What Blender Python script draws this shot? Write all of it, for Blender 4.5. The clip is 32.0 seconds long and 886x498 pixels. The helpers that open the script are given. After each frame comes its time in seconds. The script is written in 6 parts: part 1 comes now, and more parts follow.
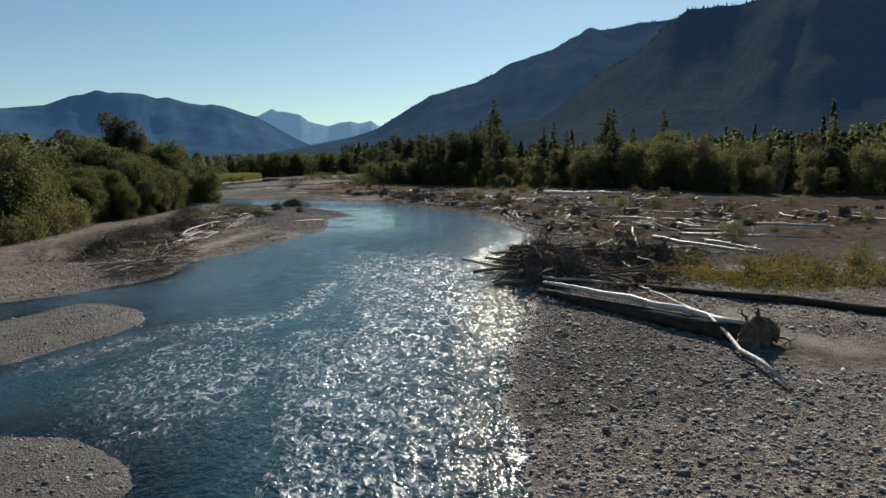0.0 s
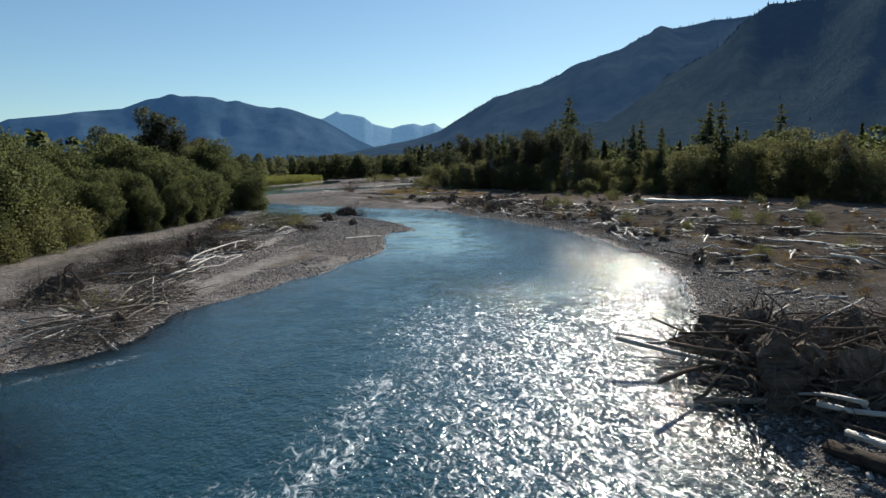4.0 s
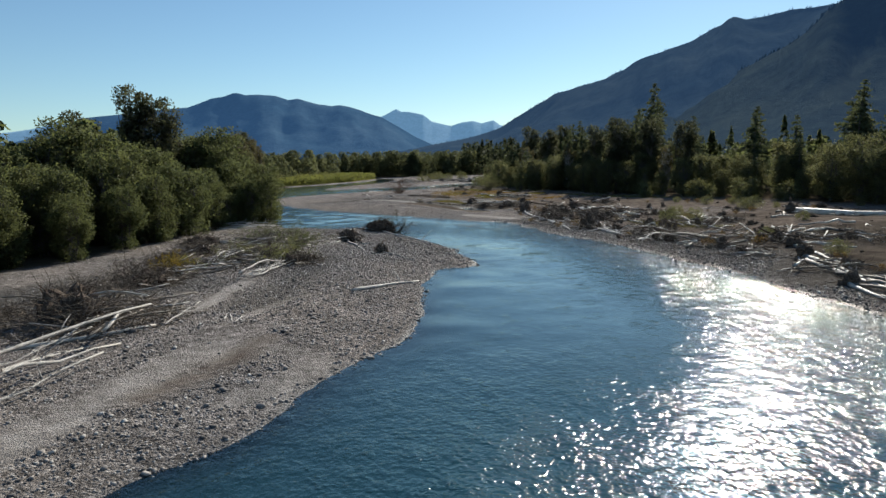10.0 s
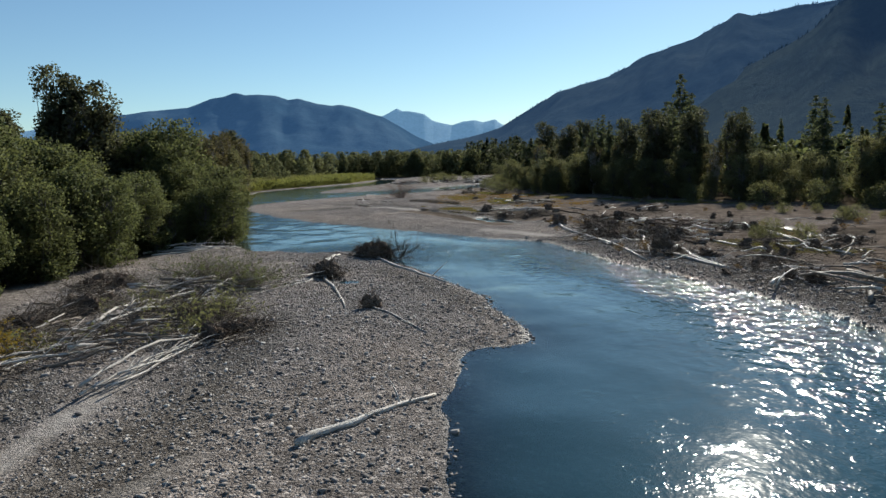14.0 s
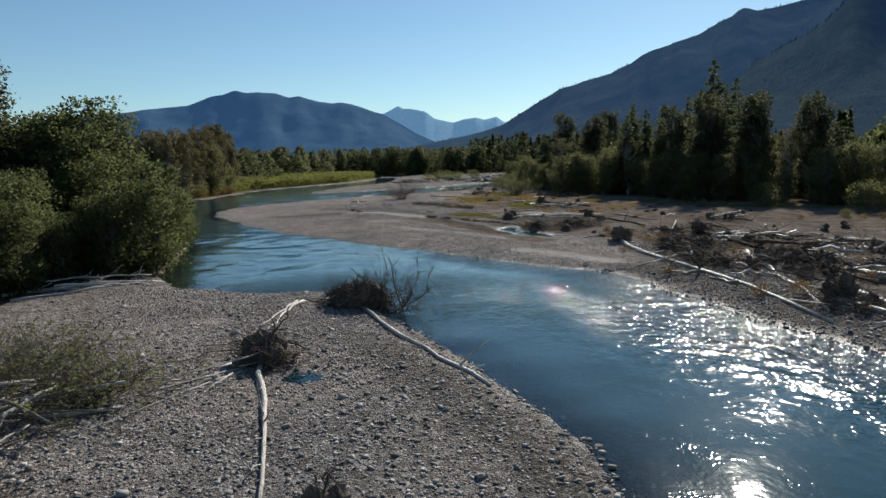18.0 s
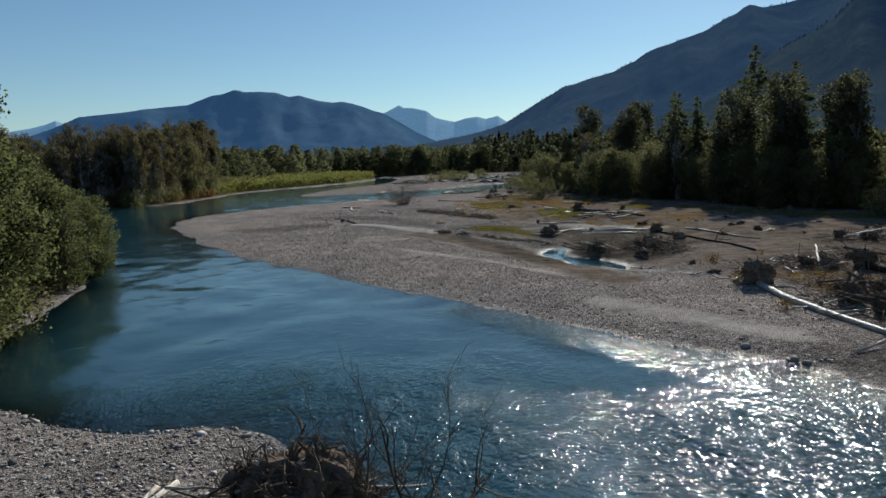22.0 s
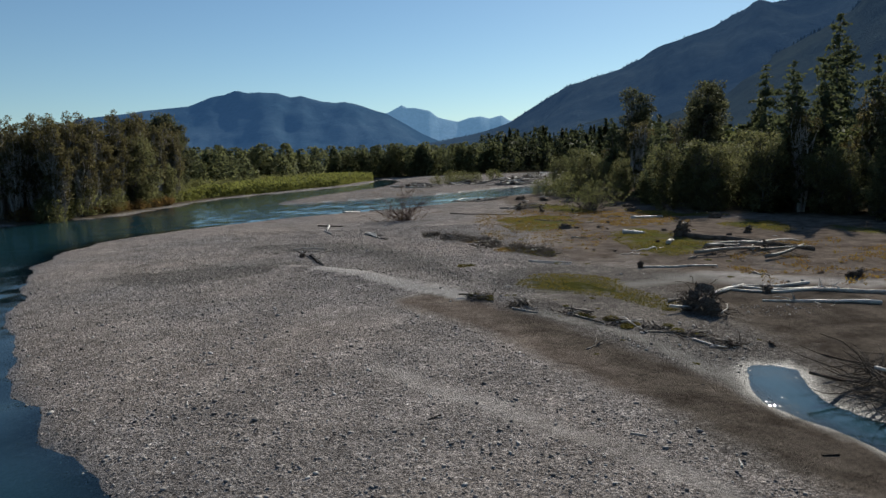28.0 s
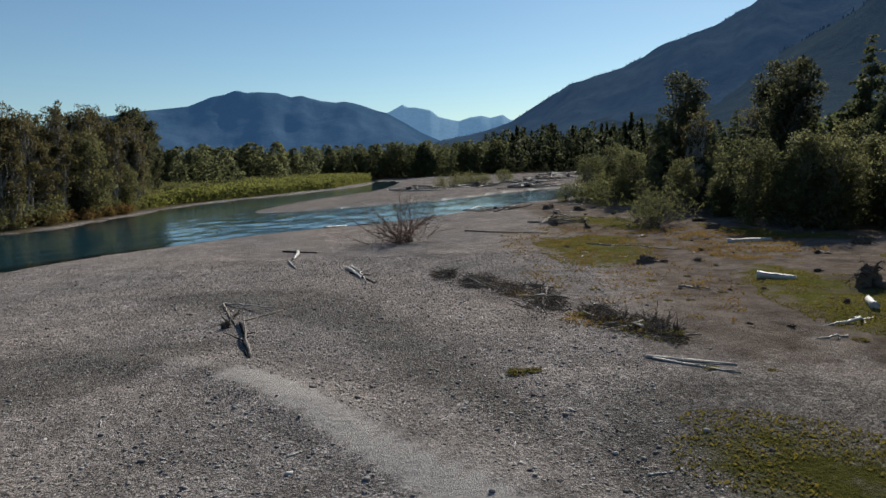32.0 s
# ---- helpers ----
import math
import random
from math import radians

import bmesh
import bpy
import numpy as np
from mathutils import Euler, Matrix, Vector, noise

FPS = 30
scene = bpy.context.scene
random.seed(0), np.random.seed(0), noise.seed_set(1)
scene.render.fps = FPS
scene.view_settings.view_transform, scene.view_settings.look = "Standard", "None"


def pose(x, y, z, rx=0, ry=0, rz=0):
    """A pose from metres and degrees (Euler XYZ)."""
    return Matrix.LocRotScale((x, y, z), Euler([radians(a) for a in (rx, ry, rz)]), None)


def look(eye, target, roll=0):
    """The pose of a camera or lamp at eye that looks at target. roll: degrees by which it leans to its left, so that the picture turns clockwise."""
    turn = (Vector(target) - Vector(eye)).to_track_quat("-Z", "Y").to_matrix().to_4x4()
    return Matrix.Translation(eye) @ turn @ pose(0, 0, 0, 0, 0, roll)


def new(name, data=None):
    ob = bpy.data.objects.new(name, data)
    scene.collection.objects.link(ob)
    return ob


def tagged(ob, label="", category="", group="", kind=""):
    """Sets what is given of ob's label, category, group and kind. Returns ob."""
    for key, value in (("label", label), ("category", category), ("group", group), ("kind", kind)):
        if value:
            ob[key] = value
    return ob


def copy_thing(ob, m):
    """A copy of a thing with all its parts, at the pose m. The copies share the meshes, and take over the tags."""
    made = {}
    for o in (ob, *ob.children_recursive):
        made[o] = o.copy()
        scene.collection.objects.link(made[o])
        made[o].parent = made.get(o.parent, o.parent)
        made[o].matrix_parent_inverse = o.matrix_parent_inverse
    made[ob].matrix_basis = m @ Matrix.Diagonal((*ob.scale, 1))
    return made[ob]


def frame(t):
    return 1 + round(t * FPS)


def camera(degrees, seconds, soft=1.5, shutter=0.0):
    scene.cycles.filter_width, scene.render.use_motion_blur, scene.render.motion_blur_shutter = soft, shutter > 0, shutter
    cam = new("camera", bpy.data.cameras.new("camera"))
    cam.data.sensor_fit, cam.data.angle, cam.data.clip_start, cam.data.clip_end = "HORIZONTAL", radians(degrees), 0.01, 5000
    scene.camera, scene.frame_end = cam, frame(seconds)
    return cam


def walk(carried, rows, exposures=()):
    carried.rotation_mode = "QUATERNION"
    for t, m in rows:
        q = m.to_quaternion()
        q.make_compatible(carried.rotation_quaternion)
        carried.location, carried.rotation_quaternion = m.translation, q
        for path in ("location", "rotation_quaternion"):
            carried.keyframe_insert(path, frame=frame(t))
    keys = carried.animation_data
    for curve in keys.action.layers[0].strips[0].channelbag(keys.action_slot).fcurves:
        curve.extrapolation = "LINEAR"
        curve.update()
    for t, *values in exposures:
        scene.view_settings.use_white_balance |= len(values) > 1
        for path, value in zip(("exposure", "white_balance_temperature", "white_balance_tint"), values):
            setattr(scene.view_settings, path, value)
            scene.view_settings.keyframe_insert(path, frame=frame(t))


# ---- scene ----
import functools

cam = camera(65.6, 32.0)
METRES, EYE, TILT, LEAN, TURN = 190.5, 8.0, 0.0, 0.0, -9.9
ROWS = [
    (0.0, 0.0, 0.0, 0.0, -0.2, -7.23, 1.54),
    (0.5, -0.0042, 0.0141, 0.0003, -4.39, -7.22, 1.58),
    (1.0, -0.0075, 0.0285, 0.0004, -4.36, -7.15, 1.56),
    (1.5, -0.0101, 0.0429, 0.0005, -4.32, -7.12, 1.59),
    (2.0, -0.0123, 0.0576, 0.0005, -4.03, -7.07, 1.56),
    (2.5, -0.0138, 0.0722, 0.0006, 1.38, -7.0, 1.45),
    (3.0, -0.0146, 0.0871, 0.0004, 4.65, -6.95, 1.39),
    (3.5, -0.0156, 0.1021, 0.0005, 4.7, -6.94, 1.38),
    (5.5, -0.0205, 0.1643, -0.0011, 7.21, -6.8, 1.28),
    (6.0, -0.0223, 0.18, -0.0013, 8.38, -6.8, 1.25),
    (6.5, -0.0241, 0.1956, -0.0015, 9.36, -6.82, 1.23),
    (7.0, -0.0262, 0.2114, -0.0017, 9.62, -6.83, 1.22),
    (7.5, -0.0285, 0.2269, -0.0018, 9.64, -6.86, 1.22),
    (8.0, -0.031, 0.2425, -0.0018, 9.69, -6.88, 1.23),
    (8.5, -0.0338, 0.258, -0.0018, 9.7, -6.92, 1.23),
    (9.0, -0.0365, 0.2726, -0.0016, 9.73, -6.94, 1.25),
    (9.5, -0.0396, 0.2881, -0.0013, 9.76, -6.97, 1.29),
    (10.0, -0.0428, 0.3036, -0.001, 9.77, -6.98, 1.29),
    (10.5, -0.0461, 0.3189, -0.0007, 9.78, -6.99, 1.32),
    (11.0, -0.0495, 0.3342, -0.0005, 9.8, -7.0, 1.36),
    (11.5, -0.053, 0.3494, -0.0003, 9.8, -7.0, 1.38),
    (12.0, -0.0566, 0.3645, -0.0003, 9.81, -7.0, 1.39),
    (12.5, -0.0602, 0.3795, -0.0002, 9.82, -7.0, 1.45),
    (13.0, -0.0638, 0.3946, -0.0002, 9.84, -6.99, 1.49),
    (13.5, -0.0675, 0.4098, -0.0001, 9.85, -7.0, 1.51),
    (14.0, -0.0711, 0.4251, 0.0, 9.86, -7.02, 1.56),
    (14.5, -0.0748, 0.4406, 0.0001, 9.87, -7.04, 1.59),
    (16.5, -0.0895, 0.5032, -0.001, 9.91, -7.13, 1.63),
    (17.0, -0.0931, 0.5185, -0.0011, 9.93, -7.17, 1.61),
    (17.5, -0.0967, 0.5339, -0.0014, 9.96, -7.18, 1.67),
    (18.0, -0.1004, 0.5491, -0.0016, 9.96, -7.19, 1.67),
    (18.5, -0.104, 0.5644, -0.0017, 9.98, -7.21, 1.7),
    (19.0, -0.1076, 0.5797, -0.0018, 9.99, -7.22, 1.72),
    (19.5, -0.1113, 0.5949, -0.0019, 10.01, -7.22, 1.74),
    (20.0, -0.115, 0.61, -0.0019, 10.03, -7.23, 1.77),
    (20.5, -0.1187, 0.6252, -0.0021, 10.03, -7.23, 1.75),
    (21.0, -0.1225, 0.6403, -0.0023, 10.05, -7.22, 1.78),
    (21.5, -0.1262, 0.6554, -0.0023, 10.05, -7.23, 1.77),
    (22.0, -0.1301, 0.6705, -0.0025, 10.04, -7.23, 1.76),
    (22.5, -0.1337, 0.6852, -0.0024, 10.05, -7.24, 1.81),
    (23.0, -0.1372, 0.7005, -0.0024, 10.07, -7.25, 1.82),
    (23.5, -0.1407, 0.7156, -0.0025, 10.08, -7.25, 1.85),
    (24.0, -0.1443, 0.7308, -0.0026, 10.08, -7.26, 1.88),
    (24.5, -0.148, 0.7459, -0.0027, 10.1, -7.26, 1.88),
    (25.0, -0.1517, 0.761, -0.0027, 10.11, -7.24, 1.9),
    (25.5, -0.1552, 0.7761, -0.0028, 10.13, -7.22, 1.93),
    (27.5, -0.1676, 0.839, -0.0035, 10.27, -7.19, 2.07),
    (28.0, -0.1712, 0.8546, -0.0035, 10.29, -7.2, 2.08),
    (28.5, -0.1749, 0.8701, -0.0037, 10.3, -7.2, 2.1),
    (29.0, -0.1786, 0.8856, -0.0037, 10.3, -7.21, 2.07),
    (29.5, -0.1823, 0.9012, -0.0037, 10.33, -7.2, 2.11),
    (30.0, -0.1861, 0.9167, -0.0037, 10.34, -7.2, 2.13),
    (30.5, -0.1897, 0.9321, -0.0034, 10.34, -7.21, 2.16),
    (31.0, -0.1932, 0.9474, -0.0033, 10.36, -7.21, 2.19),
    (31.5, -0.1966, 0.9629, -0.0032, 10.36, -7.2, 2.22),
    (32.0, -0.1999, 0.9783, -0.003, 10.36, -7.22, 2.23),
]
walk(cam, [(t, pose(0, 0, EYE, TILT, LEAN, TURN) @ pose(METRES * x, METRES * y, METRES * z, 90 + pitch, roll, yaw)) for t, x, y, z, yaw, pitch, roll in ROWS],
     exposures=[(0.0, 0.0, 6900, 7.0), (0.5, -0.4, 6380, 7.0), (1.0, -0.45, 6300, 7.0), (2.0, -0.4, 6300, 7.0), (3.0, 0.0, 6500, 7.0), (6.0, 0.22, 6460, 6.0), (13.0, 0.25, 6460, 6.0), (19.0, 0.06, 6380, 6.0), (23.0, -0.1, 6330, 6.0), (32.0, 0.0, 6500, 8.0)])

# ---- sky and sun ----
SUN_AZ, SUN_EL = 24.0, 29.5
world = bpy.data.worlds.new("sky")
scene.world = world
world.use_nodes = True
wn = world.node_tree.nodes
sky = wn.new("ShaderNodeTexSky")
sky.sky_type, sky.sun_disc = "NISHITA", False
sky.sun_elevation, sky.sun_rotation = radians(SUN_EL), radians(SUN_AZ)
sky.air_density, sky.dust_density, sky.ozone_density, sky.altitude = 1.0, 0.15, 2.5, 300
wn["Background"].inputs["Strength"].default_value = 0.085
clear = wn.new("ShaderNodeMix")
clear.data_type, clear.blend_type = "RGBA", "MULTIPLY"
clear.inputs["Factor"].default_value = 1.0
clear.inputs[7].default_value = (0.88, 1.0, 1.04, 1)
world.node_tree.links.new(sky.outputs[0], clear.inputs[6])
world.node_tree.links.new(clear.outputs[2], wn["Background"].inputs["Color"])
sun = new("sun", bpy.data.lights.new("sun", "SUN"))
sun.data.energy, sun.data.angle, sun.data.color = 5.6, radians(0.53), (1.0, 0.93, 0.83)
sa, se = radians(SUN_AZ), radians(SUN_EL)
SUNWAY = Vector((math.sin(sa) * math.cos(se), math.cos(sa) * math.cos(se), math.sin(se)))
sun.matrix_world = look(tuple(SUNWAY * 300), (0, 0, 0))

# ---- materials ----


class Nodes:
    """A short way to write node trees."""

    def __init__(self, name):
        self.mat = bpy.data.materials.new(name)
        self.mat.use_nodes = True
        self.t = self.mat.node_tree
        self.bsdf = self.t.nodes["Principled BSDF"]
        self.out = self.t.nodes["Material Output"]

    def link(self, a, b):
        self.t.links.new(a, b)

    def node(self, kind, **ins):
        n = self.t.nodes.new(kind)
        for k, v in ins.items():
            self.put(n, k.replace("_", " "), v)
        return n

    def put(self, n, key, v):
        s = n.inputs[key]
        if isinstance(v, bpy.types.NodeSocket):
            self.link(v, s)
        else:
            s.default_value = v

    def coords(self, kind="Object"):
        return self.node("ShaderNodeTexCoord").outputs[kind]

    def stretch(self, vec, sx, sy, sz):
        m = self.node("ShaderNodeMapping")
        self.link(vec, m.inputs["Vector"])
        m.inputs["Scale"].default_value = (sx, sy, sz)
        return m.outputs[0]

    def noise(self, vec, scale, detail=4.0, rough=0.55, dist=0.0):
        n = self.node("ShaderNodeTexNoise", Vector=vec, Scale=scale, Detail=detail, Roughness=rough, Distortion=dist)
        return n.outputs["Fac"]

    def voronoi(self, vec, scale, feature="F1"):
        n = self.node("ShaderNodeTexVoronoi")
        n.feature = feature
        self.link(vec, n.inputs["Vector"])
        n.inputs["Scale"].default_value = scale
        return n

    def ramp(self, fac, stops):
        r = self.node("ShaderNodeValToRGB", Fac=fac)
        e = r.color_ramp.elements
        while len(e) < len(stops):
            e.new(0.5)
        for k, (p, c) in zip(e, stops):
            k.position, k.color = p, (c, c, c, 1) if isinstance(c, (int, float)) else (*c, 1)
        return r.outputs["Color"]

    def mix(self, fac, a, b, blend="MIX"):
        m = self.node("ShaderNodeMix")
        m.data_type, m.blend_type = "RGBA", blend
        for s, v in ((m.inputs[0], fac), (m.inputs[6], a), (m.inputs[7], b)):
            if isinstance(v, bpy.types.NodeSocket):
                self.link(v, s)
            else:
                s.default_value = v if isinstance(v, (int, float)) else (*v, 1)
        return m.outputs[2]

    def math(self, op, a, b=0.0, clamp=False):
        m = self.node("ShaderNodeMath")
        m.operation, m.use_clamp = op, clamp
        for s, v in zip(m.inputs, (a, b)):
            if isinstance(v, bpy.types.NodeSocket):
                self.link(v, s)
            else:
                s.default_value = v
        return m.outputs[0]

    def attr(self, name):
        n = self.node("ShaderNodeAttribute")
        n.attribute_name = name
        return n.outputs["Fac"]

    def bump(self, height, strength, distance, normal=None):
        b = self.node("ShaderNodeBump", Height=height, Strength=strength, Distance=distance)
        if normal is not None:
            self.link(normal, b.inputs["Normal"])
        return b.outputs[0]

    def done(self, color, rough=0.8, normal=None, spec=0.3):
        for key, v in (("Base Color", color), ("Roughness", rough), ("Specular IOR Level", spec)):
            if isinstance(v, tuple):
                v = (*v, 1)
            self.put(self.bsdf, key, v)
        if normal is not None:
            self.link(normal, self.bsdf.inputs["Normal"])
        return self.mat


def ground_material():
    n = Nodes("river gravel")
    p = n.coords()
    sand, moss, mud, litter, dark = (n.attr(k) for k in ("sand", "moss", "mud", "litter", "dark"))
    shingle = n.attr("shingle")
    coarse = n.math("SUBTRACT", 1.0, n.math("MULTIPLY", shingle, 0.45))
    stones, small = n.voronoi(p, 10.0), n.voronoi(p, 27.0)
    edge = n.voronoi(p, 10.0, "DISTANCE_TO_EDGE").outputs["Distance"]
    wide, patch, fine = n.noise(p, 0.07, 5), n.noise(p, 0.33, 5, 0.6), n.noise(p, 1.3, 6)
    pick = lambda v: n.node("ShaderNodeSeparateColor", Color=v.outputs["Color"]).outputs[0]
    tone = n.ramp(pick(stones), [(0.0, (0.065, 0.060, 0.058)), (0.4, (0.17, 0.156, 0.146)), (0.75, (0.26, 0.238, 0.222)), (1.0, (0.50, 0.475, 0.45))])
    tone2 = n.ramp(pick(small), [(0.0, (0.075, 0.069, 0.066)), (0.5, (0.185, 0.168, 0.156)), (1.0, (0.37, 0.346, 0.325))])
    col = n.mix(n.math("MAXIMUM", n.ramp(patch, [(0.35, 0.25), (0.65, 0.8)]), n.math("MULTIPLY", shingle, 0.92)), tone, tone2)
    col = n.mix(1.0, col, n.ramp(wide, [(0.3, (1.0, 1.0, 1.02)), (0.7, (1.40, 1.31, 1.24))]), "MULTIPLY")
    col = n.mix(1.0, col, n.ramp(patch, [(0.3, 0.74), (0.7, 1.26)]), "MULTIPLY")
    large = pick(n.voronoi(p, 3.6))
    col = n.mix(coarse, col, n.ramp(large, [(0.0, 0.62), (0.3, 0.9), (0.8, 1.08), (1.0, 1.5)]), "MULTIPLY")
    # Shade in the gaps between stones is darkened into the colour.
    col = n.mix(n.math("MULTIPLY", coarse, 0.75), col, n.ramp(edge, [(0.0, 0.25), (0.11, 1.0)]), "MULTIPLY")
    speck = n.voronoi(p, 5.5)
    chip = n.math("MULTIPLY", n.ramp(speck.outputs["Distance"], [(0.22, 1.0), (0.34, 0.0)]), shingle)
    col = n.mix(chip, col, n.mix(1.0, col, n.ramp(pick(speck), [(0.0, 0.40), (0.12, 0.55), (0.2, 1.0), (0.8, 1.0), (0.9, 1.5), (1.0, 2.1)]), "MULTIPLY"))
    col = n.mix(n.math("ADD", 0.35, n.math("MULTIPLY", shingle, 0.6)), col, n.ramp(n.noise(p, 6.5, 3, 0.75), [(0.34, 0.60), (0.5, 1.0), (0.66, 1.42)]), "MULTIPLY")
    breakup = n.math("ADD", n.math("MULTIPLY", fine, 0.8), n.math("MULTIPLY", patch, 0.7))
    mask = lambda a, lo, hi: n.ramp(n.math("ADD", a, n.math("SUBTRACT", n.math("MULTIPLY", breakup, 0.9), 0.675)), [(lo, 0.0), (hi, 1.0)])
    smask, mmask, dmask, lmask = mask(sand, 0.22, 0.95), mask(moss, 0.40, 0.68), mask(mud, 0.3, 0.8), mask(litter, 0.3, 0.7)
    # Sand colour, also laid as painted sunlight on the ridge crest.
    sandcol = n.mix(fine, (0.30, 0.276, 0.252), (0.44, 0.408, 0.376))
    mudcol = n.mix(n.ramp(n.noise(p, 0.55, 6, 0.65), [(0.35, 0.0), (0.65, 1.0)]), (0.084, 0.067, 0.055), (0.195, 0.160, 0.133))
    mudcol = n.mix(0.6, mudcol, n.ramp(n.noise(p, 4.0, 5, 0.7), [(0.3, 0.6), (0.7, 1.35)]), "MULTIPLY")
    mosscol = n.mix(n.noise(p, 2.2, 6), (0.052, 0.056, 0.015), (0.138, 0.130, 0.038))
    mosscol = n.mix(0.7, mosscol, n.ramp(n.noise(p, 9.0, 4, 0.7), [(0.3, 0.45), (0.7, 1.45)]), "MULTIPLY")
    littercol = n.mix(n.noise(p, 0.8, 6), (0.045, 0.038, 0.028), (0.13, 0.102, 0.070))
    for m, c in ((dmask, mudcol), (smask, sandcol), (mmask, mosscol), (lmask, littercol)):
        col = n.mix(m, col, c)
    col = n.mix(mask(dark, 0.25, 0.75), col, n.mix(1.0, col, (0.62, 0.63, 0.62), "MULTIPLY"))
    wet = n.attr("wet")
    col = n.mix(wet, col, n.mix(1.0, col, (0.40, 0.40, 0.41), "MULTIPLY"))
    soft = n.math("SUBTRACT", 1.0, n.math("MAXIMUM", n.math("MAXIMUM", smask, dmask), n.math("MULTIPLY", lmask, 0.6)), True)
    dome = n.math("SUBTRACT", 1.0, stones.outputs["Distance"])
    dome2 = n.math("SUBTRACT", 1.0, small.outputs["Distance"])
    relief = n.math("ADD", n.math("MULTIPLY", n.math("ADD", dome, n.math("MULTIPLY", dome2, 0.4)), n.math("MULTIPLY", n.math("MULTIPLY", soft, coarse), 0.085)), n.math("MULTIPLY", n.noise(p, 3.4, 9, 0.75), 0.13))
    return n.done(col, n.math("SUBTRACT", 0.95, n.math("MULTIPLY", wet, 0.6)), n.bump(relief, 0.9, 1.0), n.math("MULTIPLY", wet, 0.4))


def water_material():
    n = Nodes("glacial river water")
    p = n.coords()
    depth, rif, white = n.attr("depth"), n.attr("riffle"), n.attr("whitewater")
    q = n.stretch(p, 1.0, 0.75, 1.0)
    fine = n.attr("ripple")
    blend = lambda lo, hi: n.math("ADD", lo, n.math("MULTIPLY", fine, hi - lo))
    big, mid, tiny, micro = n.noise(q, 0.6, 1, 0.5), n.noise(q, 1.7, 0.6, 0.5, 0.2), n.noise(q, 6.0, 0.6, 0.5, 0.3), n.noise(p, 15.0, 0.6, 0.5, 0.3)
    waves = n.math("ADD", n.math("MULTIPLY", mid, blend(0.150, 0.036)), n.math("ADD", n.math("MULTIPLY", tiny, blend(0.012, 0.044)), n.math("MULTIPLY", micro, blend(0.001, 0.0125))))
    calm = n.math("ADD", n.math("MULTIPLY", big, 0.03), waves)
    amp = n.math("ADD", 1.0, n.math("MULTIPLY", rif, 1.1))
    gust = n.math("ADD", 0.30, n.math("MULTIPLY", n.noise(n.stretch(p, 1.0, 0.5, 1.0), 0.16, 3), 1.0))
    burst = n.math("ADD", 0.75, n.math("MULTIPLY", n.ramp(n.noise(q, 0.9, 3, 0.6), [(0.38, 0.0), (0.66, 1.0)]), 0.5))
    catspaw = n.ramp(n.noise(p, 0.8, 4, 0.7), [(0.56, 0.0), (0.70, 1.0)])
    h = n.math("MULTIPLY", calm, n.math("MULTIPLY", amp, n.math("MULTIPLY", gust, burst)))
    h = n.math("ADD", h, n.math("MULTIPLY", catspaw, n.math("ADD", n.math("MULTIPLY", tiny, 0.007), n.math("MULTIPLY", micro, 0.010))))
    nor = n.bump(h, 1.0, 1.0)
    foamn = n.math("MULTIPLY", n.noise(n.stretch(p, 1.0, 0.5, 1.0), 2.6, 7, 0.75, 1.4), n.math("ADD", 0.52, n.math("MULTIPLY", white, 0.52)))
    foam = n.math("MULTIPLY", n.ramp(foamn, [(0.49, 0.0), (0.66, 0.9)]), white, True)
    body = n.mix(n.noise(p, 0.06, 3), (0.010, 0.040, 0.054), (0.016, 0.058, 0.075))
    col = n.mix(foam, body, (0.75, 0.80, 0.82))
    n.put(n.bsdf, "IOR", 1.33)
    n.done(col, n.math("ADD", 0.07, n.math("MULTIPLY", foam, 0.5)), nor, 0.5)
    clear = n.node("ShaderNodeBsdfTransparent", Color=(0.62, 0.80, 0.80, 1))
    gloss = n.node("ShaderNodeBsdfGlossy", Roughness=0.07, Normal=nor)
    fres = n.node("ShaderNodeFresnel", IOR=1.33, Normal=nor)
    thin = n.node("ShaderNodeMixShader", Fac=fres.outputs[0])
    n.link(clear.outputs[0], thin.inputs[1])
    n.link(gloss.outputs[0], thin.inputs[2])
    both = n.node("ShaderNodeMixShader", Fac=n.math("MAXIMUM", depth, foam))
    n.link(thin.outputs[0], both.inputs[1])
    n.link(n.bsdf.outputs[0], both.inputs[2])
    n.link(both.outputs[0], n.out.inputs["Surface"])
    return n.mat


def leaf_material(name, dark, light, gold=0.0):
    n = Nodes(name)
    info = n.node("ShaderNodeObjectInfo").outputs["Random"]
    isle = n.node("ShaderNodeNewGeometry").outputs["Random Per Island"]
    p = n.coords()
    f = n.math("ADD", n.math("MULTIPLY", isle, 0.55), n.math("MULTIPLY", n.noise(p, 0.45, 3), 0.5))
    col = n.mix(f, dark, light)
    col = n.mix(n.math("MULTIPLY", info, 0.55), col, n.mix(f, (light[0] * 0.75, light[1] * 0.62, light[2] * 0.5), light))
    if gold:
        col = n.mix(n.ramp(n.math("ADD", isle, n.math("MULTIPLY", info, 0.3)), [(1.08 - gold, 0.0), (1.15 - gold, 1.0)]), col, (0.22, 0.16, 0.035))
    n.done(col, 0.7, None, 0.06)
    tr = n.node("ShaderNodeBsdfTranslucent", Color=n.mix(0.35, col, (light[0] * 1.3, light[1] * 1.3, light[2] * 0.6)))
    m = n.node("ShaderNodeMixShader", Fac=0.48)
    n.link(n.bsdf.outputs[0], m.inputs[1])
    n.link(tr.outputs[0], m.inputs[2])
    n.link(m.outputs[0], n.out.inputs["Surface"])
    return n.mat


